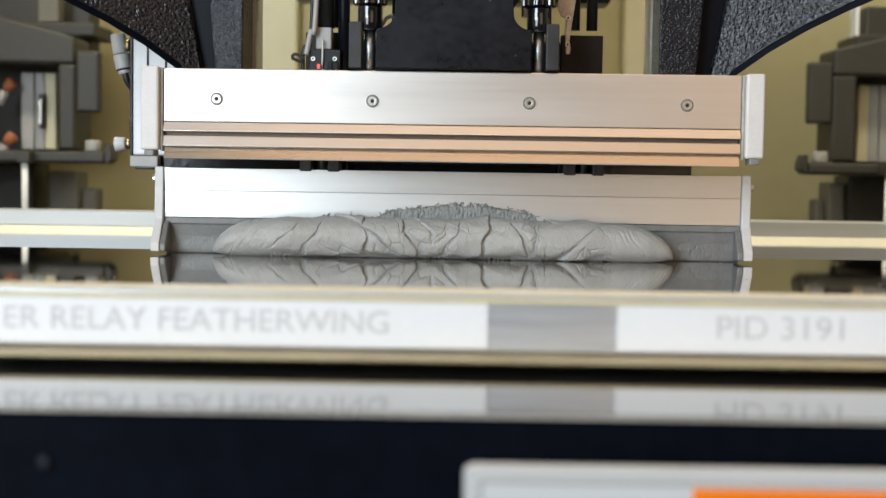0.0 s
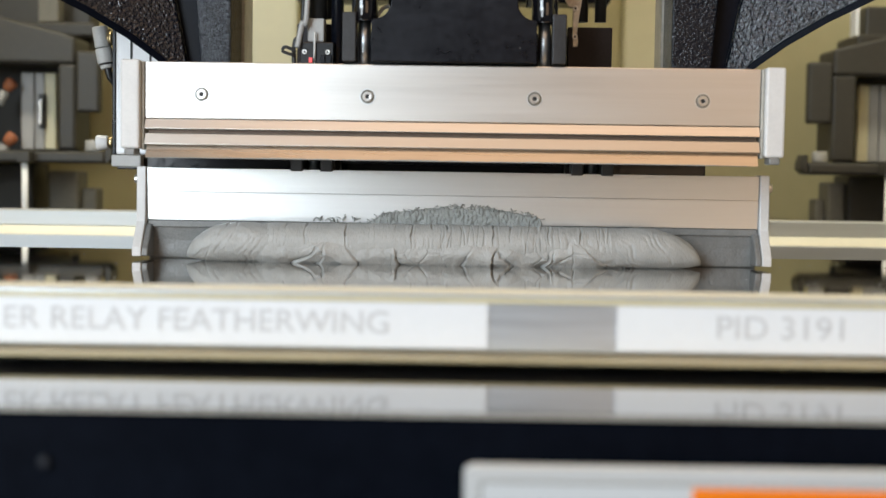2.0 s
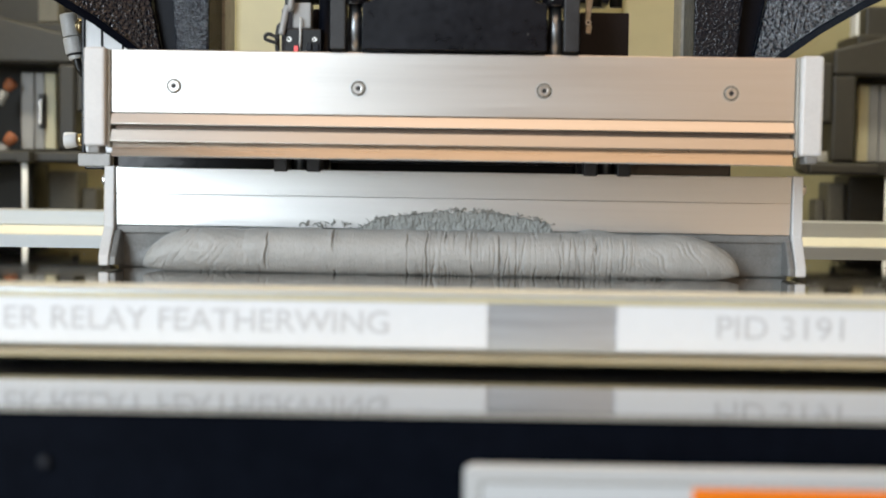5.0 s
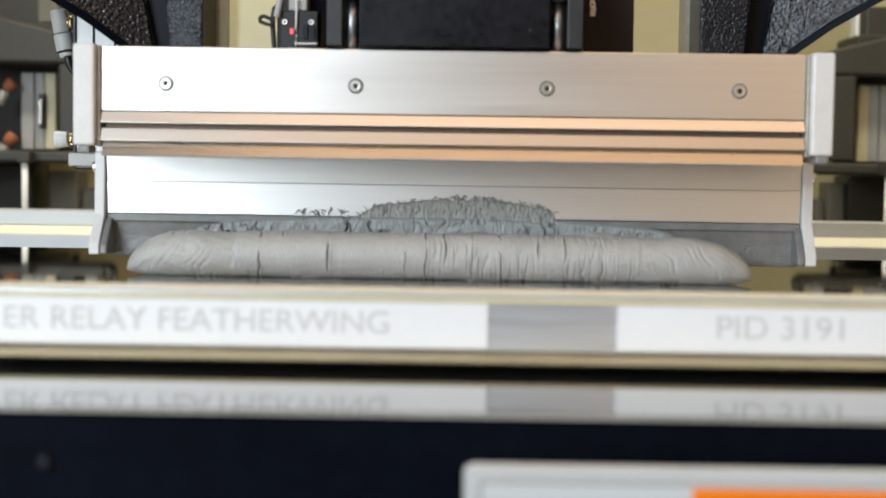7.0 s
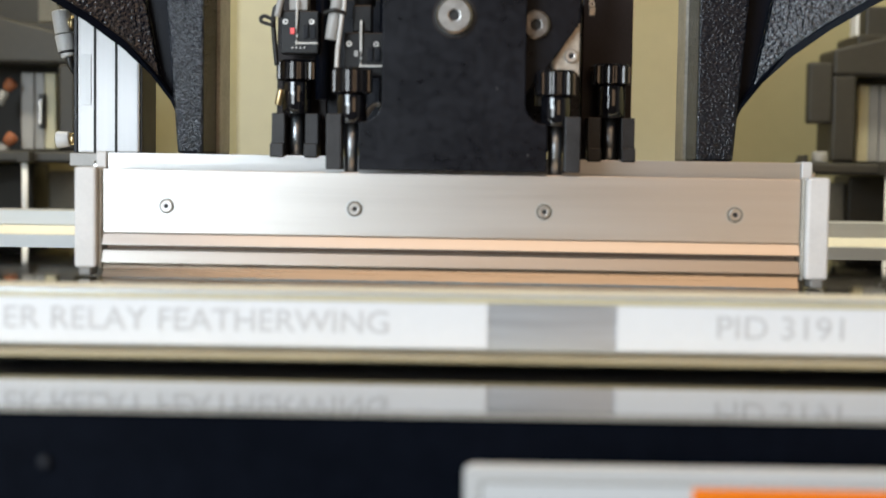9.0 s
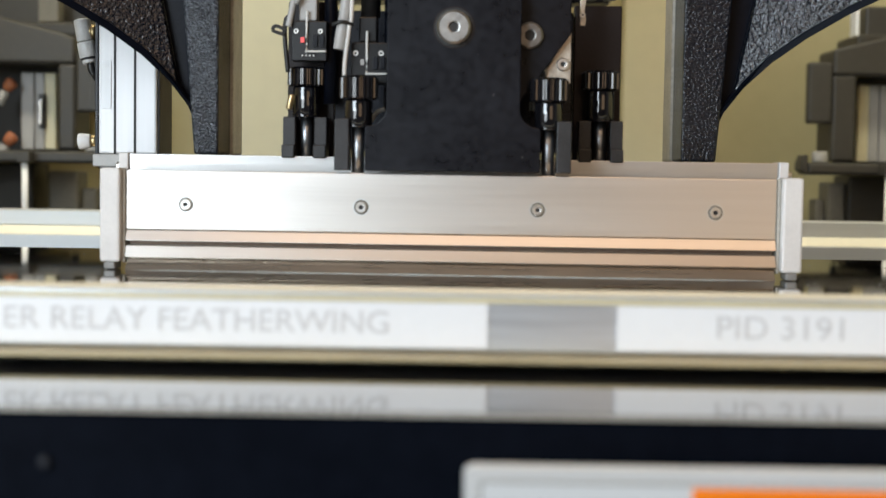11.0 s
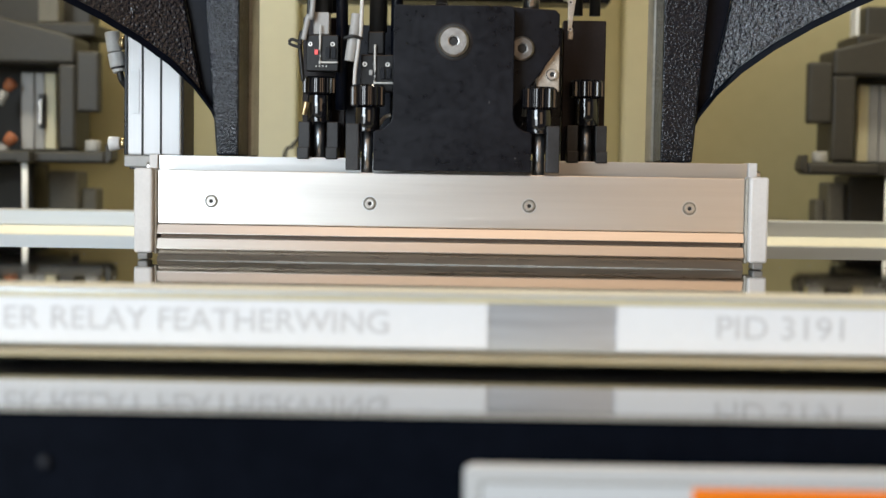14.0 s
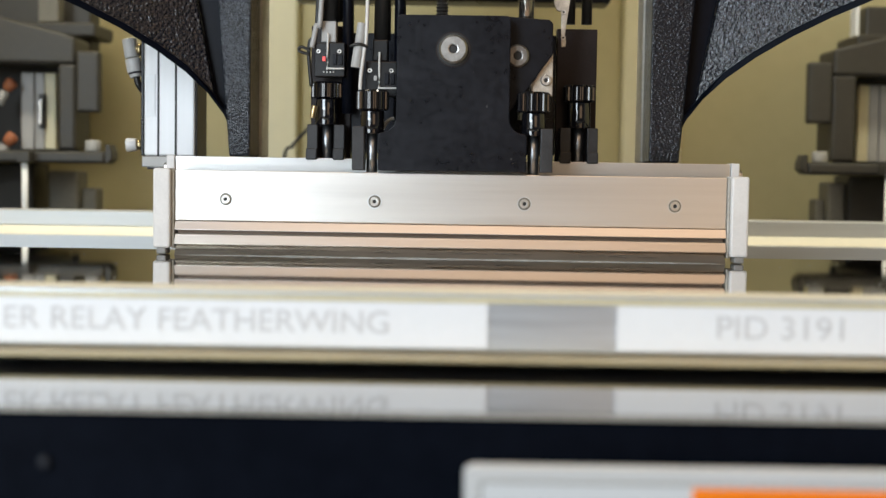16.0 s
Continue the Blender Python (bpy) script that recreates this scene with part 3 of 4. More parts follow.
def paste_roll():
    ro = thing("solder_paste_roll", "rolling bead of creased grey solder paste on the stencil", "solder paste")
    core = part("bead", bead(-0.098, 0.091, 0.012, 1050), PASTE, ro, "main bead of paste with lines round its girth")
    skin = part("folded_skin", folded_skin(-0.104, 0.092, 34, 270, 1050, 160), PASTE, ro, "deeply folded older paste")
    left = part("left_end", end_cap(-0.086, -0.1400, 0.034, 11), PASTE, ro, "slumped end of the bead")
    right = part("right_end", end_cap(0.074, 0.1310, 0.036, 13), PASTE, ro, "slumped end of the bead")
    return ro, core, skin, left, right


def knob(parent, x, y, z0, z1, z2, r):
    """A knurled knob: grip above, glossy barrel below, each piece of its own."""
    bm, n = bmesh.new(), 104
    rings = []
    for z, q in ((z1, 0.86), (z1 + 0.0008, 1.0), (z2 - 0.0012, 1.0), (z2, 0.84)):
        rings.append([bm.verts.new((x + r * q * (1.0 if k % 4 < 2 else 0.93) * math.cos(k * math.tau / n), y + r * q * (1.0 if k % 4 < 2 else 0.93) * math.sin(k * math.tau / n), z)) for k in range(n)])
    for a, b in zip(rings, rings[1:]):
        for k in range(n):
            bm.faces.new((a[k], a[(k + 1) % n], b[(k + 1) % n], b[k]))
    bm.faces.new(rings[0][::-1]), bm.faces.new(rings[-1])
    kn = part("knob", bm, GLOSSBLACK, parent, "knurled black adjusting knob")
    part("barrel", rod((x, y, z0), (x, y, z1 - 0.0001), r * 0.72, bevel=0.0006, seg=32), GLOSSBLACK, kn, "glossy black barrel")
    return kn


def front_carriage():
    ca = thing("front_squeegee_carriage", "black anodised carriage plate with bolt and knobs", "machine part")
    c = 0.0011
    neck, base, f = 0.0300, 0.0394, 0.0085
    out = [(c - base, 0.0466), (c + base, 0.0466), (c + base, 0.0655)]
    out += [(c + neck + f * (1 - math.sin(radians(k * 15))), 0.0655 + 0.0012 + f * (1 - math.cos(radians(k * 15)))) for k in range(0, 7)]
    out += [(c + neck, 0.1275), (c + neck - 0.0016, 0.129), (c - neck + 0.0016, 0.129), (c - neck, 0.1275)]
    out += [(c - neck - f * (1 - math.sin(radians(k * 15))), 0.0655 + 0.0012 + f * (1 - math.cos(radians(k * 15)))) for k in range(6, -1, -1)]
    out += [(c - base, 0.0655)]
    plate = part("carriage_plate", prism(out, "y", -0.0045, 0.006, 0.0004), ANODISED, ca, "black anodised carriage plate")
    socket_screw("bolt", plate, 0.0010, -0.0045, 0.1110, 0.0076, "large steel socket bolt", 0.0036, BRIGHTBOLT, 0.30)
    # Near-black disc paints the shadow ring round the bolt.
    part("bolt_shadow", rod((0.0010, -0.0044, 0.1110), (0.0010, -0.0049, 0.1110), 0.0088, seg=32), SHADEPAINT, plate, "shadow ring painted round the bolt")
    part("washer", rod((0.0010, -0.0044, 0.1110), (0.0010, -0.00475, 0.1110), 0.0094, seg=32), BROWNBLACK, plate, "black washer")
    for s in (-1, 1):
        x = c + s * 0.0432
        knob(ca, x, 0.004, 0.0660, 0.0786, 0.0896, 0.0088)
        part("shaft", rod((x, 0.004, 0.0455), (x, 0.004, 0.0669), 0.0029), SHAFT, ca, "steel adjusting shaft")
        a, b = sorted((c + s * 0.0468, c + s * 0.0534))
        part("post", box(a, b, -0.003, 0.010, 0.0466, 0.0700, 0.0005), POSTBLACK, ca, "worn black bracket post")
        if s > 0:
            part("guide_rod", rod((c + s * 0.0385, 0.013, 0.075), (c + s * 0.0385, 0.013, 0.30), 0.0042), STEEL, ca, "bright guide rod")
    bm, rings, n = bmesh.new(), [], 16
    for k in range(110):
        r = 0.0034 if k % 2 else 0.0027
        rings.append([bm.verts.new((c - 0.0065 + r * math.cos(q * math.tau / n), 0.001 + r * math.sin(q * math.tau / n), 0.129 + k * 0.0009)) for q in range(n)])
    for a, b in zip(rings, rings[1:]):
        for q in range(n):
            bm.faces.new((a[q], a[(q + 1) % n], b[(q + 1) % n], b[q]))
    part("lead_screw", bm, RUBBER, ca, "black threaded screw")
    side = part("side_plate", prism([(0.0285, 0.0755), (0.0400, 0.0905), (0.0540, 0.1100), (0.0540, 0.1265), (0.0520, 0.1285), (0.0285, 0.1300)], "y", 0.0075, 0.012, 0.0004), ANODISED, ca, "black side plate behind the carriage plate")
    socket_screw("bolt", side, 0.0352, 0.0075, 0.1090, 0.0061, "steel socket bolt", 0.0026, BOLT, 0.40)
    part("bracket", prism([(0.0395, 0.0880), (0.0545, 0.0880), (0.0545, 0.1110), (0.0535, 0.1110)], "y", 0.0125, 0.015, 0.0003), TARNISH, ca, "tarnished metal bracket")
    socket_screw("screw", ca, 0.0508, 0.0125, 0.0965, 0.0030, "small socket screw", 0.0018)
    return ca


def rear_carriage():
    ca = thing("rear_squeegee_carriage", "black rear carriage with knobs, sensors and rods", "machine part")
    g = 0.046
    for s in (-1, 1):
        x = s * 0.0712
        knob(ca, x, g, 0.0652, 0.0802, 0.0896, 0.0093)
        part("shaft", rod((x, g, 0.0466), (x, g, 0.0654), 0.0027), SHAFT, ca, "steel adjusting shaft")
        for d in (-0.0076, 0.0076):
            part("post", box(x + d - 0.003, x + d + 0.003, g - 0.006, g + 0.006, 0.0468, 0.0655, 0.0005), POSTBLACK, ca, "worn black bracket post")
            part("clip", box(x + d - 0.0031, x + d + 0.0031, g - 0.0105, g - 0.0062, 0.0456, 0.0520, 0.0006), POSTBLACK, ca, "dark clip over the holder's top edge")
        part("body_block", box(*sorted((s * 0.0585, s * 0.0815)), g + 0.008, g + 0.018, 0.0466, 0.1220, 0.0006), BROWNBLACK, ca, "brownish black cylinder block")
        part("guide_rod", rod((s * 0.066, g + 0.012, 0.125), (s * 0.066, g + 0.012, 0.30), 0.0030), RUBBER, ca, "dark guide rod")
        part("guide_rod", rod((s * 0.0755, g + 0.012, 0.125), (s * 0.0755, g + 0.012, 0.30), 0.0030), RUBBER, ca, "dark guide rod")
    part("cross_bar", box(-0.058, 0.058, g + 0.006, g + 0.016, 0.0500, 0.1180, 0.0006), ANODISED, ca, "black rear cross bar")
    part("lever", prism([(0.0556, 0.200), (0.0556, 0.1335), (0.0572, 0.1300), (0.0596, 0.1292), (0.0598, 0.1100), (0.0622, 0.1100), (0.0626, 0.1130), (0.0618, 0.1160), (0.0626, 0.1230), (0.0640, 0.1330), (0.0650, 0.1400), (0.0650, 0.200)], "y", g - 0.013, g - 0.0105, 0.0003), TARNISH, ca, "tarnished metal lever")
    for z in (0.1150, 0.1290):
        socket_screw("screw", ca, 0.0608, g - 0.013, z, 0.0014, "small screw on the lever", 0.0010)
    return ca


def sensor(parent, x, y, z0, upper, lamp):
    body = part("sensor_body", box(x - 0.0085, x + 0.0085, y, y + 0.010, z0, z0 + 0.019, 0.0005), PCB, parent, "dark sensor body")
    part("upper_block", box(x - 0.0050, x + 0.0035, y + 0.001, y + 0.010, z0 + 0.0192, z0 + 0.031, 0.0008), upper, body, "upper sensor block")
    part("indicator", box(x - 0.0040, x - 0.0022, y - 0.0008, y - 0.0001, z0 + 0.0085, z0 + 0.0112, 0.0002), lamp, body, "small indicator light")
    part("bent_wire", tube([(x - 0.001, y - 0.0012, z0 + 0.024), (x - 0.001, y - 0.0012, z0 + 0.0055), (x - 0.0006, y - 0.0012, z0 + 0.0045), (x + 0.0085, y - 0.0012, z0 + 0.0045)], 0.00055, seg=8, fine=6), WIRE, body, "bent white wire guard")
    for d in (-0.0062, 0.0055):
        socket_screw("screw", body, x + d, y, z0 + 0.014, 0.0013, "small screw", 0.0008)
    for d in (0.0030, 0.0062):
        part("relief_block", box(x + d - 0.0012, x + d + 0.0012, y - 0.0010, y - 0.0001, z0 + 0.0065, z0 + 0.0125, 0.0003), ANODISED, body)
    for k in range(4):
        part("pin", box(x - 0.0035 + k * 0.0018, x - 0.0028 + k * 0.0018, y - 0.0004, y - 0.0001, z0 + 0.0022, z0 + 0.0029, 0.0), WIRE, body)
    part("cylinder", rod((x, y + 0.006, z0 + 0.031), (x, y + 0.006, 0.30), 0.0046), RUBBER, parent, "dark pneumatic rod")
    part("cylinder", rod((x + 0.0095, y + 0.008, z0 - 0.02), (x + 0.0095, y + 0.008, 0.30), 0.0032), ANODISED, parent, "dark rod")


def rear_sensor():
    se = thing("rear_sensor", "black sensor block with cables and a red indicator", "sensor", "head sensors")
    sensor(se, -0.0690, 0.036, 0.0920, GREYPLASTIC, REDLED)
    part("cable", tube([(-0.0790, 0.036, 0.0865), (-0.0807, 0.036, 0.1040), (-0.0800, 0.036, 0.1120), (-0.0760, 0.036, 0.1290), (-0.0740, 0.038, 0.30)], 0.0011, seg=8), RUBBER, se, "black cable")
    part("cable", tube([(-0.0787, 0.034, 0.1080), (-0.0765, 0.034, 0.1195), (-0.0735, 0.034, 0.1380), (-0.0725, 0.038, 0.30)], 0.0015, seg=8), GREYPLASTIC, se, "grey cable")
    part("cable_tie", tube([(-0.0795, 0.034, 0.1060), (-0.0845, 0.034, 0.1082), (-0.0860, 0.034, 0.1060), (-0.0805, 0.034, 0.1040)], 0.0009, seg=6), RUBBER, se, "black tie end")
    part("plug", rod((-0.0790, 0.040, 0.0690), (-0.0775, 0.040, 0.0760), 0.0016, bevel=0.0003), BRASS, se, "small brass plug")
    return se


def front_sensor():
    se = thing("front_sensor", "black sensor block with white cable and wire guard", "sensor", "head sensors")
    sensor(se, -0.0385, 0.016, 0.0868, PCB, GREYPLASTIC)
    part("connector", rod((-0.0522, 0.012, 0.1020), (-0.0505, 0.012, 0.1140), 0.0027, bevel=0.0004), GREYPLASTIC, se, "grey cable connector")
    part("connector", rod((-0.0502, 0.012, 0.1145), (-0.0488, 0.012, 0.1260), 0.0026, bevel=0.0004), GREYPLASTIC, se, "grey cable connector")
    part("cable", tube([(-0.0495, 0.011, 0.0860), (-0.0492, 0.011, 0.0970), (-0.0475, 0.010, 0.1110), (-0.0460, 0.011, 0.1360), (-0.0450, 0.014, 0.30)], 0.0010, seg=8), WIRE, se, "white cable")
    part("cable_tie", tube([(-0.0550, 0.010, 0.1132), (-0.0505, 0.0085, 0.1144), (-0.0455, 0.010, 0.1130)], 0.0009, seg=6), RUBBER, se, "black cable tie")
    part("cable", tube([(-0.0380, 0.014, 0.0680), (-0.0345, 0.014, 0.0735), (-0.0310, 0.014, 0.0750)], 0.0010, seg=8), WIRE, se, "white wire end")
    return se


def fold(z):
    """The line, for each height, along which a web folds forward from the smooth fillet beside its post."""
    return 0.135 + (z - 0.0535) * 0.2


def splay(bm):
    """Swing the outer side of a web forward, as the casting flares towards the front."""
    for v in bm.verts:
        s = max(0.0, abs(v.co.x) - fold(v.co.z)) * 0.50
        k = 1 - s / 0.72
        v.co.x, v.co.y, v.co.z = v.co.x * k, v.co.y - s, EYE + (v.co.z - EYE) * k
    return bm


def chamfer(bm, front):
    """Set the outer side of a post's front face back."""
    for v in bm.verts:
        if v.co.y < front + 0.006:
            v.co.y += max(0.0, abs(v.co.x) - 0.118) * 0.12
    return bm


def head_frame():
    he = thing("print_head_frame", "black hammer-painted cast print head frame", "machine part")
    g0, g1 = 0.074, 0.136
    for s in (-1, 1):
        edge = [(0.1285 + d * d * 12.4, 0.0535 + d) for d in [k * 0.0125 for k in range(0, 14)]]
        meet = (fold(0.0535 + 0.0323), 0.0535 + 0.0323)
        web = [(s * x, z) for x, z in [meet] + [e for e in edge if e[0] > fold(e[1])] + [(fold(0.2160), 0.2160)]]
        part("web", splay(prism(web, "y", g0 + 0.006, g0 + 0.026, 0.0004)), CASTING, he, "hammer-painted flaring web")
        inner = [(s * x, z) for x, z in [e for e in edge if e[0] <= fold(e[1])] + [meet, (fold(0.2160) - 0.0002, 0.2160), (0.1337, 0.2160)]]
        part("fillet", prism(inner, "y", g0 + 0.0125, g0 + 0.026), FILLET, he, "smooth blue-black fillet beside the upright")
        inner_x, side_x = (0.1198, 0.1183) if s < 0 else (0.1147, 0.1134)
        post = [(s * inner_x, 0.0535), (s * 0.1325, 0.0535), (s * 0.1455, 0.2160), (s * inner_x, 0.2160)]
        part("post", chamfer(prism(post, "y", g0, g0 + 0.034, 0.0012), g0), CASTPOST, he, "hammer-painted upright")
        a, b = sorted((s * side_x, s * 0.1265))
        part("post_side", box(a, b, g0 + 0.0343, g1, 0.0535, 0.2160, 0.0012), CASTSIDE, he, "bare grey inner side of the casting")
        rim = [(0.1285 + d * d * 12.4, 0.0535 + d) for d in [k * 0.0125 for k in range(0, 14)]]
        band = [(s * x, z) for x, z in rim] + [(s * (x - (0.0004 + 0.002 * z / 0.2) * min(1.0, k / 4)), z + 0.0005 + 0.0030 * min(1.0, k / 4)) for k, (x, z) in list(enumerate(rim))[::-1]]
        part("rim", splay(prism(band, "y", g0 + 0.0035, g0 + 0.030)), FASCIA, he, "black rim along the curved edge")
    part("cross_beam", box(-0.46, 0.46, g0, g1, 0.2165, 0.31, 0.003), CASTING, he, "cross beam of the head")
    part("foot_plate", box(-0.182, 0.135, g0 + 0.004, g1, 0.0452, 0.0532, 0.0006), SATIN, he, "satin black foot plate")
    col = part("column", box(-0.1951, -0.1632, 0.124, 0.158, 0.0535, 0.2160, 0.0012), PROFILE, he, "aluminium profile column")
    # Slots are flat dark strips; their shade is in the colour.
    for x in (-0.1860, -0.1750):
        part("slot", box(x - 0.0006, x + 0.0006, 0.1236, 0.1239, 0.0535, 0.2160, 0.0), SHADEPAINT, col, "profile slot painted as a line of shade")
    part("side_face", box(-0.1629, -0.1620, 0.126, 0.156, 0.0535, 0.2160, 0.0002), BROWNBLACK, col, "dark side face")
    part("sticker", box(-0.1935, -0.1880, 0.1234, 0.1238, 0.0780, 0.1040, 0.0), LABEL, col, "white sticker")
    part("edge_strip", box(-0.1970, -0.1953, 0.124, 0.158, 0.0535, 0.2160, 0.0003), ANODISED, col, "black edge strip")
    part("corner_block", box(-0.1830, -0.1670, 0.070, 0.0775, 0.0465, 0.0529, 0.0008), GREYPLASTIC, he, "grey metal corner block")
    bm = rod((-0.2066, 0.132, 0.1270), (-0.2046, 0.132, 0.1150), 0.0045, bevel=0.0008)
    bm = rod((-0.2044, 0.132, 0.1146), (-0.2026, 0.132, 0.1060), 0.0049, bm, bevel=0.0006)
    bm = rod((-0.2025, 0.132, 0.1056), (-0.2018, 0.132, 0.1030), 0.0040, bm, bevel=0.0006)
    fit = part("elbow_fitting", bm, FITTING, he, "pale grey push-in air fitting")
    part("collar", rod((-0.20265, 0.132, 0.1062), (-0.20245, 0.132, 0.1050), 0.0046), POSTBLACK, fit, "dark collar")
    part("thread", rod((-0.2040, 0.132, 0.1205), (-0.1972, 0.132, 0.1205), 0.0027), BRASS, fit, "brass thread")
    part("nut", rod((-0.2010, 0.132, 0.1205), (-0.1985, 0.132, 0.1205), 0.0040, seg=6), BRASS, fit, "brass nut")
    part("hose", tube([(-0.2019, 0.132, 0.1034), (-0.2008, 0.132, 0.0990), (-0.1988, 0.134, 0.0955), (-0.1978, 0.140, 0.0925)], 0.0021), RUBBER, fit, "black air hose")
    fit = part("straight_fitting", rod((-0.2075, 0.130, 0.0600), (-0.2007, 0.130, 0.0605), 0.0046, r2=0.0038, bevel=0.0008), NYLON, he, "white air fitting")
    part("thread", rod((-0.2007, 0.130, 0.0605), (-0.1972, 0.130, 0.0605), 0.0032), BRASS, fit, "brass thread")
    return he


# ---------------------------------------------------------------- the castings at the back of the machine
def side_bracket(s, shift):
    br = thing("side_clamp_bracket", "grey-brown painted clamp bracket with a window", "machine part", "side clamp brackets")
    def flip(pts):
        return [(s * (x + shift), z) for x, z in pts]
    def bar(x0, x1, y0, y1, z0, z1, b=0.003):
        return box(*sorted((s * (x0 + shift), s * (x1 + shift))), y0, y1, z0, z1, b)
    part("frame_top", prism(flip([(0.385 - (0.0065 if s > 0 else 0), 0.176), (0.395, 0.180), (0.56, 0.222), (0.56, 0.150), (0.400, 0.150), (0.385 - (0.0065 if s > 0 else 0), 0.150)]), "y", 1.40, 1.46, 0.003), GREYCAST, br)
    part("frame_side", bar(0.3845 if s < 0 else 0.3783, 0.4025, 1.40, 1.46, 0.062, 0.1495), GREYCAST, br)
    part("foot_beam", bar(0.4030, 0.56, 1.336, 1.46, 0.0482, 0.0598), GREYCAST, br)
    part("frame_foot", bar(0.3290, 0.56, 1.30, 1.3355, 0.0482, 0.0598), GREYCAST, br)
    part("ear", bar(0.3600 if s < 0 else 0.3535, 0.3842 if s < 0 else 0.3780, 1.40, 1.415, 0.1005, 0.1630), GREYCAST, br)
    part("foot_lip", prism(flip([(0.3222, 0.0595), (0.3222, 0.0530), (0.3270, 0.0484), (0.3288, 0.0484), (0.3288, 0.0670), (0.3250, 0.0670)]), "y", 1.30, 1.325, 0.001), GREYCAST, br)
    part("pad", rod((s * (0.3440 + shift), 1.315, 0.0600), (s * (0.3440 + shift), 1.315, 0.0705), 0.0075, bevel=0.001), GREYPLASTIC, br, "grey rubber pad")
    # Black sheet paints the shade behind the window.
    part("recess", bar(0.402, 0.56, 1.47, 1.48, 0.05, 0.16, 0.0), SHADEPAINT, br, "black sheet painting the shade inside the window")
    for x, w in ((0.4219, 0.0115), (0.4330, 0.0098), (0.4459, 0.0135)):
        part("guide_bar", bar(x - w / 2, x + w / 2, 1.44, 1.455, 0.0625, 0.143, 0.001), (PALE, GREYPLASTIC, GREYPLASTIC)[(0.4219, 0.4330, 0.4459).index(x)], br, "upright guide bar")
    for z in (0.130, 0.074) if s < 0 else ():
        part("air_fitting", rod((s * (0.4640 + shift), 1.425, z - 0.007), (s * (0.4550 + shift), 1.425, z + 0.003), 0.0055, r2=0.0072, seg=24, bevel=0.0035), ORANGEPL, br, "orange tip of an air fitting")
        part("fitting_body", rod((s * (0.4720 + shift), 1.425, z - 0.021), (s * (0.4645 + shift), 1.425, z - 0.0078), 0.0052, seg=20, bevel=0.001), GREYPLASTIC, br, "grey air fitting")
    x = s * (0.4015 + shift)
    # White colour stands in for the gleam on a metal rod.
    part("rod", rod((x, 1.288, -0.030), (x, 1.288, 0.0480), 0.0030), LABEL, br, "round metal rod, white for its gleam")
    part("rod_clamp", box(x - 0.006, x + 0.006, 1.282, 1.2995, 0.0482, 0.0590, 0.001), GREYCAST, br)
    part("leg", bar(0.4400 if s < 0 else 0.4090, 0.56, 1.44, 1.50, -0.03, 0.0478), GREYCAST, br)
    part("lower_block", bar(*((0.3950, 0.4270) if s < 0 else (0.3900, 0.4085)), 1.45, 1.49, -0.03, 0.0400), DIMCAST, br, "dull grey lower block")
    part("step_block", bar(*((0.3780, 0.3945) if s < 0 else (0.3800, 0.3895)), 1.46, 1.49, -0.03, 0.0220), DIMCAST, br, "dull grey step block")
    part("upper_rail", bar(0.40 if s < 0 else 0.445, 0.60, 1.52, 1.56, 0.16, 0.235), GREYCAST, br, "dull rail above the bracket")
    part("arm", bar(0.385 if s < 0 else 0.425, 0.60, 1.48, 1.56, 0.185, 0.200), GREYCAST, br)
    if s < 0:
        part("latch", bar(0.4258, 0.4316, 1.432, 1.4398, 0.084, 0.120, 0.001), POSTBLACK, br, "dark latch on a guide bar")
        part("latch_bolt", bar(0.4276, 0.4300, 1.428, 1.4318, 0.088, 0.114, 0.0006), STEEL, br, "bright latch bolt")
        part("stop_block", bar(0.4250, 0.4470, 1.481, 1.505, 0.2002, 0.235, 0.001), DIMCAST, br, "dull stop block")
    if s > 0:
        part("white_stop", bar(0.3990, 0.4030, 1.40, 1.42, 0.19, 0.225, 0.001), LABEL, br, "white upright stop")
    return br


room()
machine_shell()
stencil()
control_screen()
side_bracket(-1, 0.0)
side_bracket(1, 0.0115)
HEAD = head_frame()
FRONT, BLADE_PART = front_squeegee()
FRONTCAR = front_carriage()
REAR, REARCAR = rear_squeegee(), rear_carriage()
SENSE, FRONTSENSE = rear_sensor(), front_sensor()
RESIDUE = paste_residue()
ROLL, ROLL_CORE, ROLL_SKIN, ROLL_LEFT, ROLL_RIGHT = paste_roll()


# ---------------------------------------------------------------- what moves
def track(rows, t):
    for (a, va), (b, vb) in zip(rows, rows[1:]):
        if a <= t <= b:
            return va + (vb - va) * (t - a) / (b - a)
    return rows[-1][1]


AWAY = [(0.0, 0.6989), (0.5, 0.6885), (1.0, 0.6783), (1.5, 0.6671), (2.0, 0.6563), (2.5, 0.6450), (3.0, 0.6341), (3.5, 0.6228), (4.0, 0.6123), (4.5, 0.6014), (5.0, 0.5906), (5.5, 0.5800), (5.7, 0.5760),
        (5.9, 0.5739), (6.3, 0.5737), (8.0, 0.5737), (8.4, 0.5745), (8.9, 0.5760), (9.1, 0.5762), (9.3, 0.5790), (9.7, 0.5880), (10.3, 0.6020), (11.0, 0.6180), (11.5, 0.6289), (12.0, 0.6405), (12.5, 0.6520), (13.0, 0.6631),
        (13.5, 0.6740), (14.0, 0.6850), (14.5, 0.6960), (15.0, 0.7068), (15.5, 0.7178), (16.0, 0.7289)]
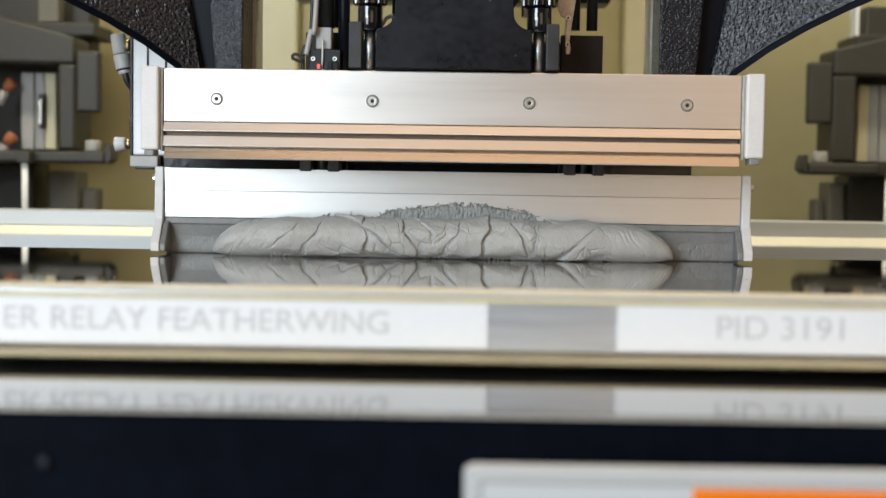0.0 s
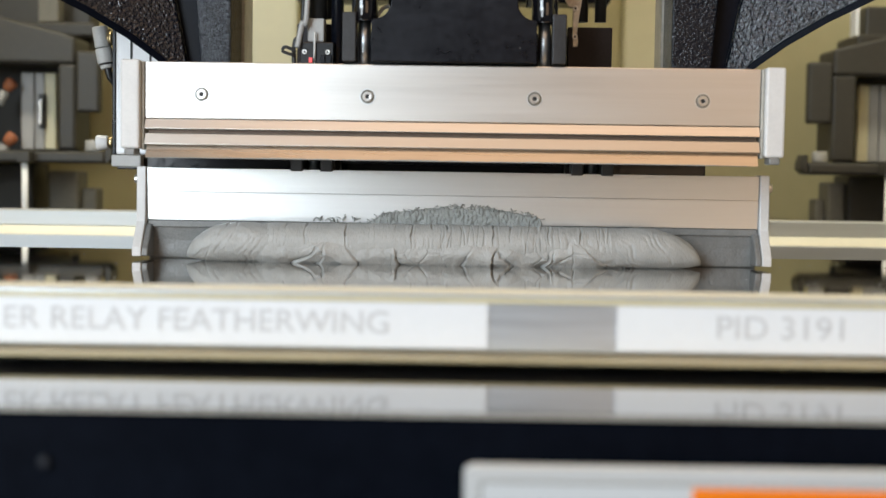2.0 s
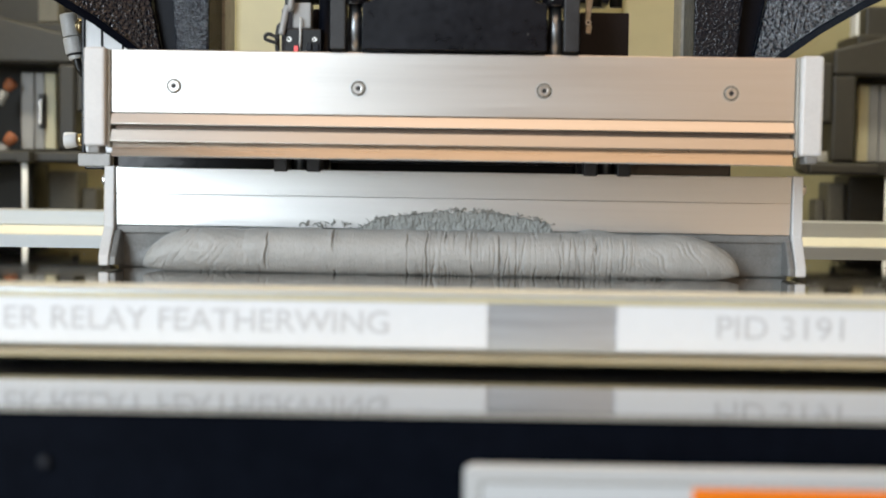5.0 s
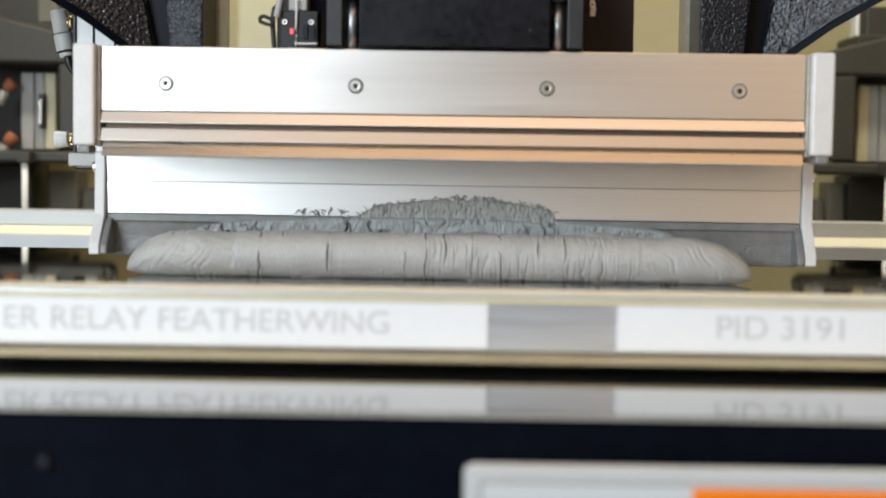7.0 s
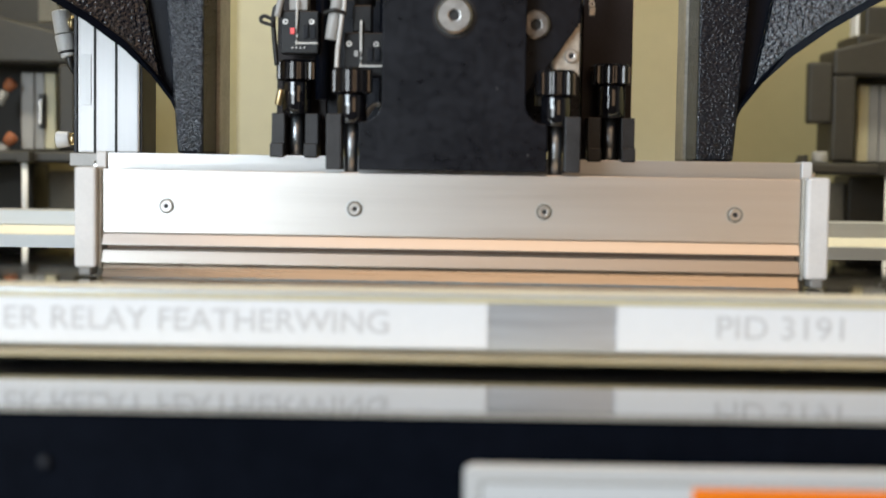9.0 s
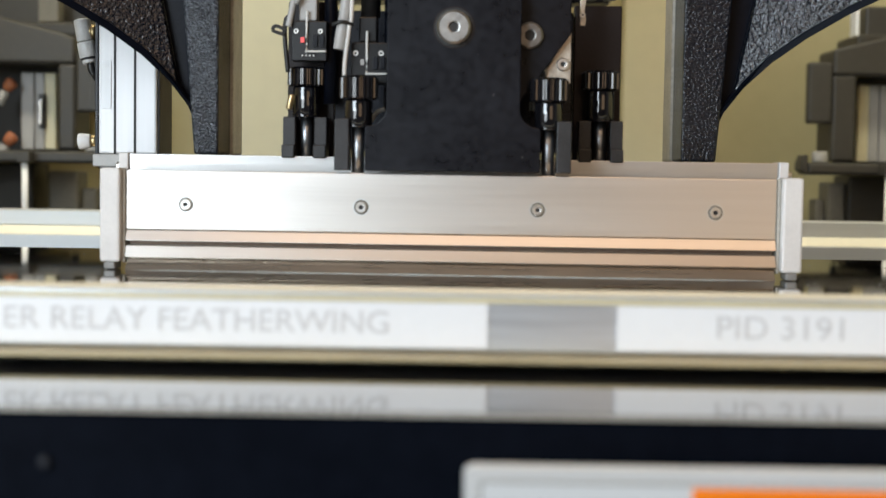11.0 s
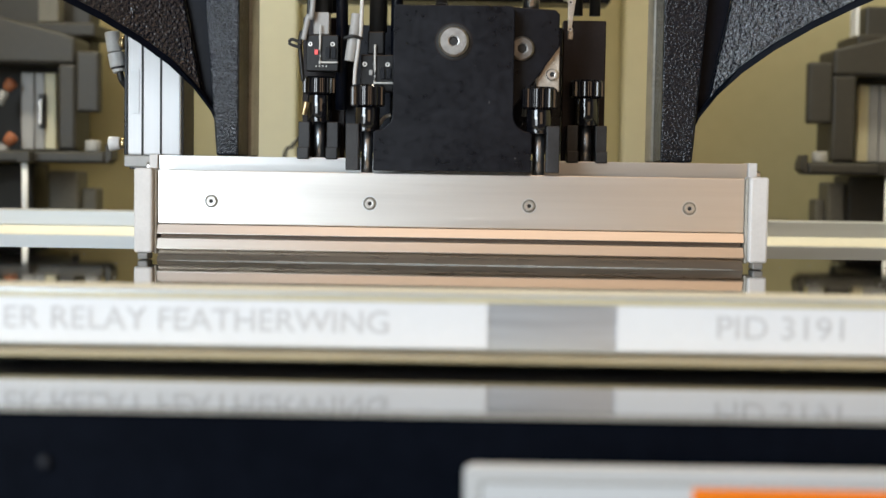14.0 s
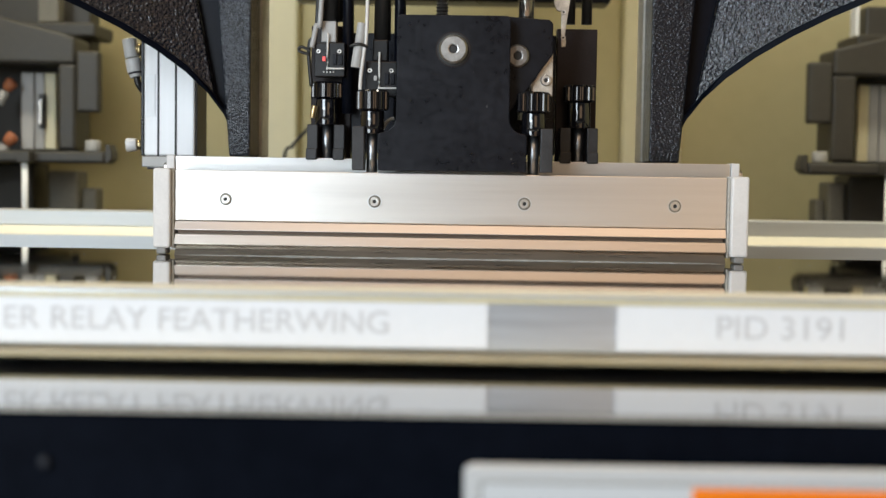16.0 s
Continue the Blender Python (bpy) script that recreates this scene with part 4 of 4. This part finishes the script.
LIFT = [(0.0, 0.0520), (7.9, 0.0520), (8.0, 0.0492), (8.1, 0.0436), (8.2, 0.0367), (8.3, 0.0269), (8.4, 0.0204), (8.5, 0.0149), (8.6, 0.0143), (8.7, 0.0121), (8.8, 0.0042), (8.9, 0.0026), (9.0, 0.0004), (9.1, 0.0), (16.0, 0.0)]
RISE = [(0.0, 0.0), (6.35, 0.0), (6.5, 0.0025), (6.7, 0.0055), (6.8, 0.0060), (9.0, 0.0065), (16.0, 0.0065)]
SAG = [(0.0, 0.0), (2.0, -0.002), (4.0, -0.005), (6.35, -0.006), (6.8, -0.013), (16.0, -0.013)]
LEAN = -1.27
TURN = 50.0


def motions():
    times = sorted({t for rows in (AWAY, LIFT, RISE, SAG) for t, _ in rows})
    for ob, lift in ((HEAD, None), (FRONT, LIFT), (FRONTCAR, LIFT), (SENSE, RISE), (FRONTSENSE, LIFT), (REAR, RISE), (REARCAR, RISE), (RESIDUE, RISE)):
        walk(ob, [(t, pose(0, track(AWAY, t), track(lift, t) if lift else 0, 0, 0, LEAN)) for t in times])
    pressed = pose(0, 0.0013, 0.0071) @ pose(0, 0, 0, -15) @ pose(0, -0.0013, -0.0080)
    walk(BLADE_PART, [(0.0, pose(0, 0, 0)), (8.85, pose(0, 0, 0)), (9.1, pressed), (16.0, pressed)])
    walk(ROLL, [(t, pose(0, track(AWAY, t) + 0.0288 + track(SAG, t), ROLL_R - 0.0003, 0, 0, LEAN)) for t in times])
    # the bead turns as it is pushed along; the old skin rolls under with it and then stays behind, against the blade
    turns = [(t, math.degrees(TURN * (0.6989 - track(AWAY, t)))) for t in times]
    walk(ROLL_CORE, [(t, pose(0, 0, 0, a)) for t, a in turns])
    walk(ROLL_SKIN, [(t, pose(0, 0, 0, a if t < 4.4 and a < 200 else 200)) for t, a in turns])
    walk(ROLL_LEFT, [(0.0, pose(0.0135, 0, 0)), (2.0, pose(0.008, 0, 0)), (4.0, pose(0.004, 0, 0)), (6.0, pose(0, 0, 0)), (16.0, pose(0, 0, 0))])
    walk(ROLL_RIGHT, [(0.0, pose(-0.0115, 0, 0)), (2.0, pose(-0.005, 0, 0)), (4.0, pose(-0.0015, 0, 0)), (6.0, pose(0, 0, 0)), (16.0, pose(0, 0, 0))])


motions()
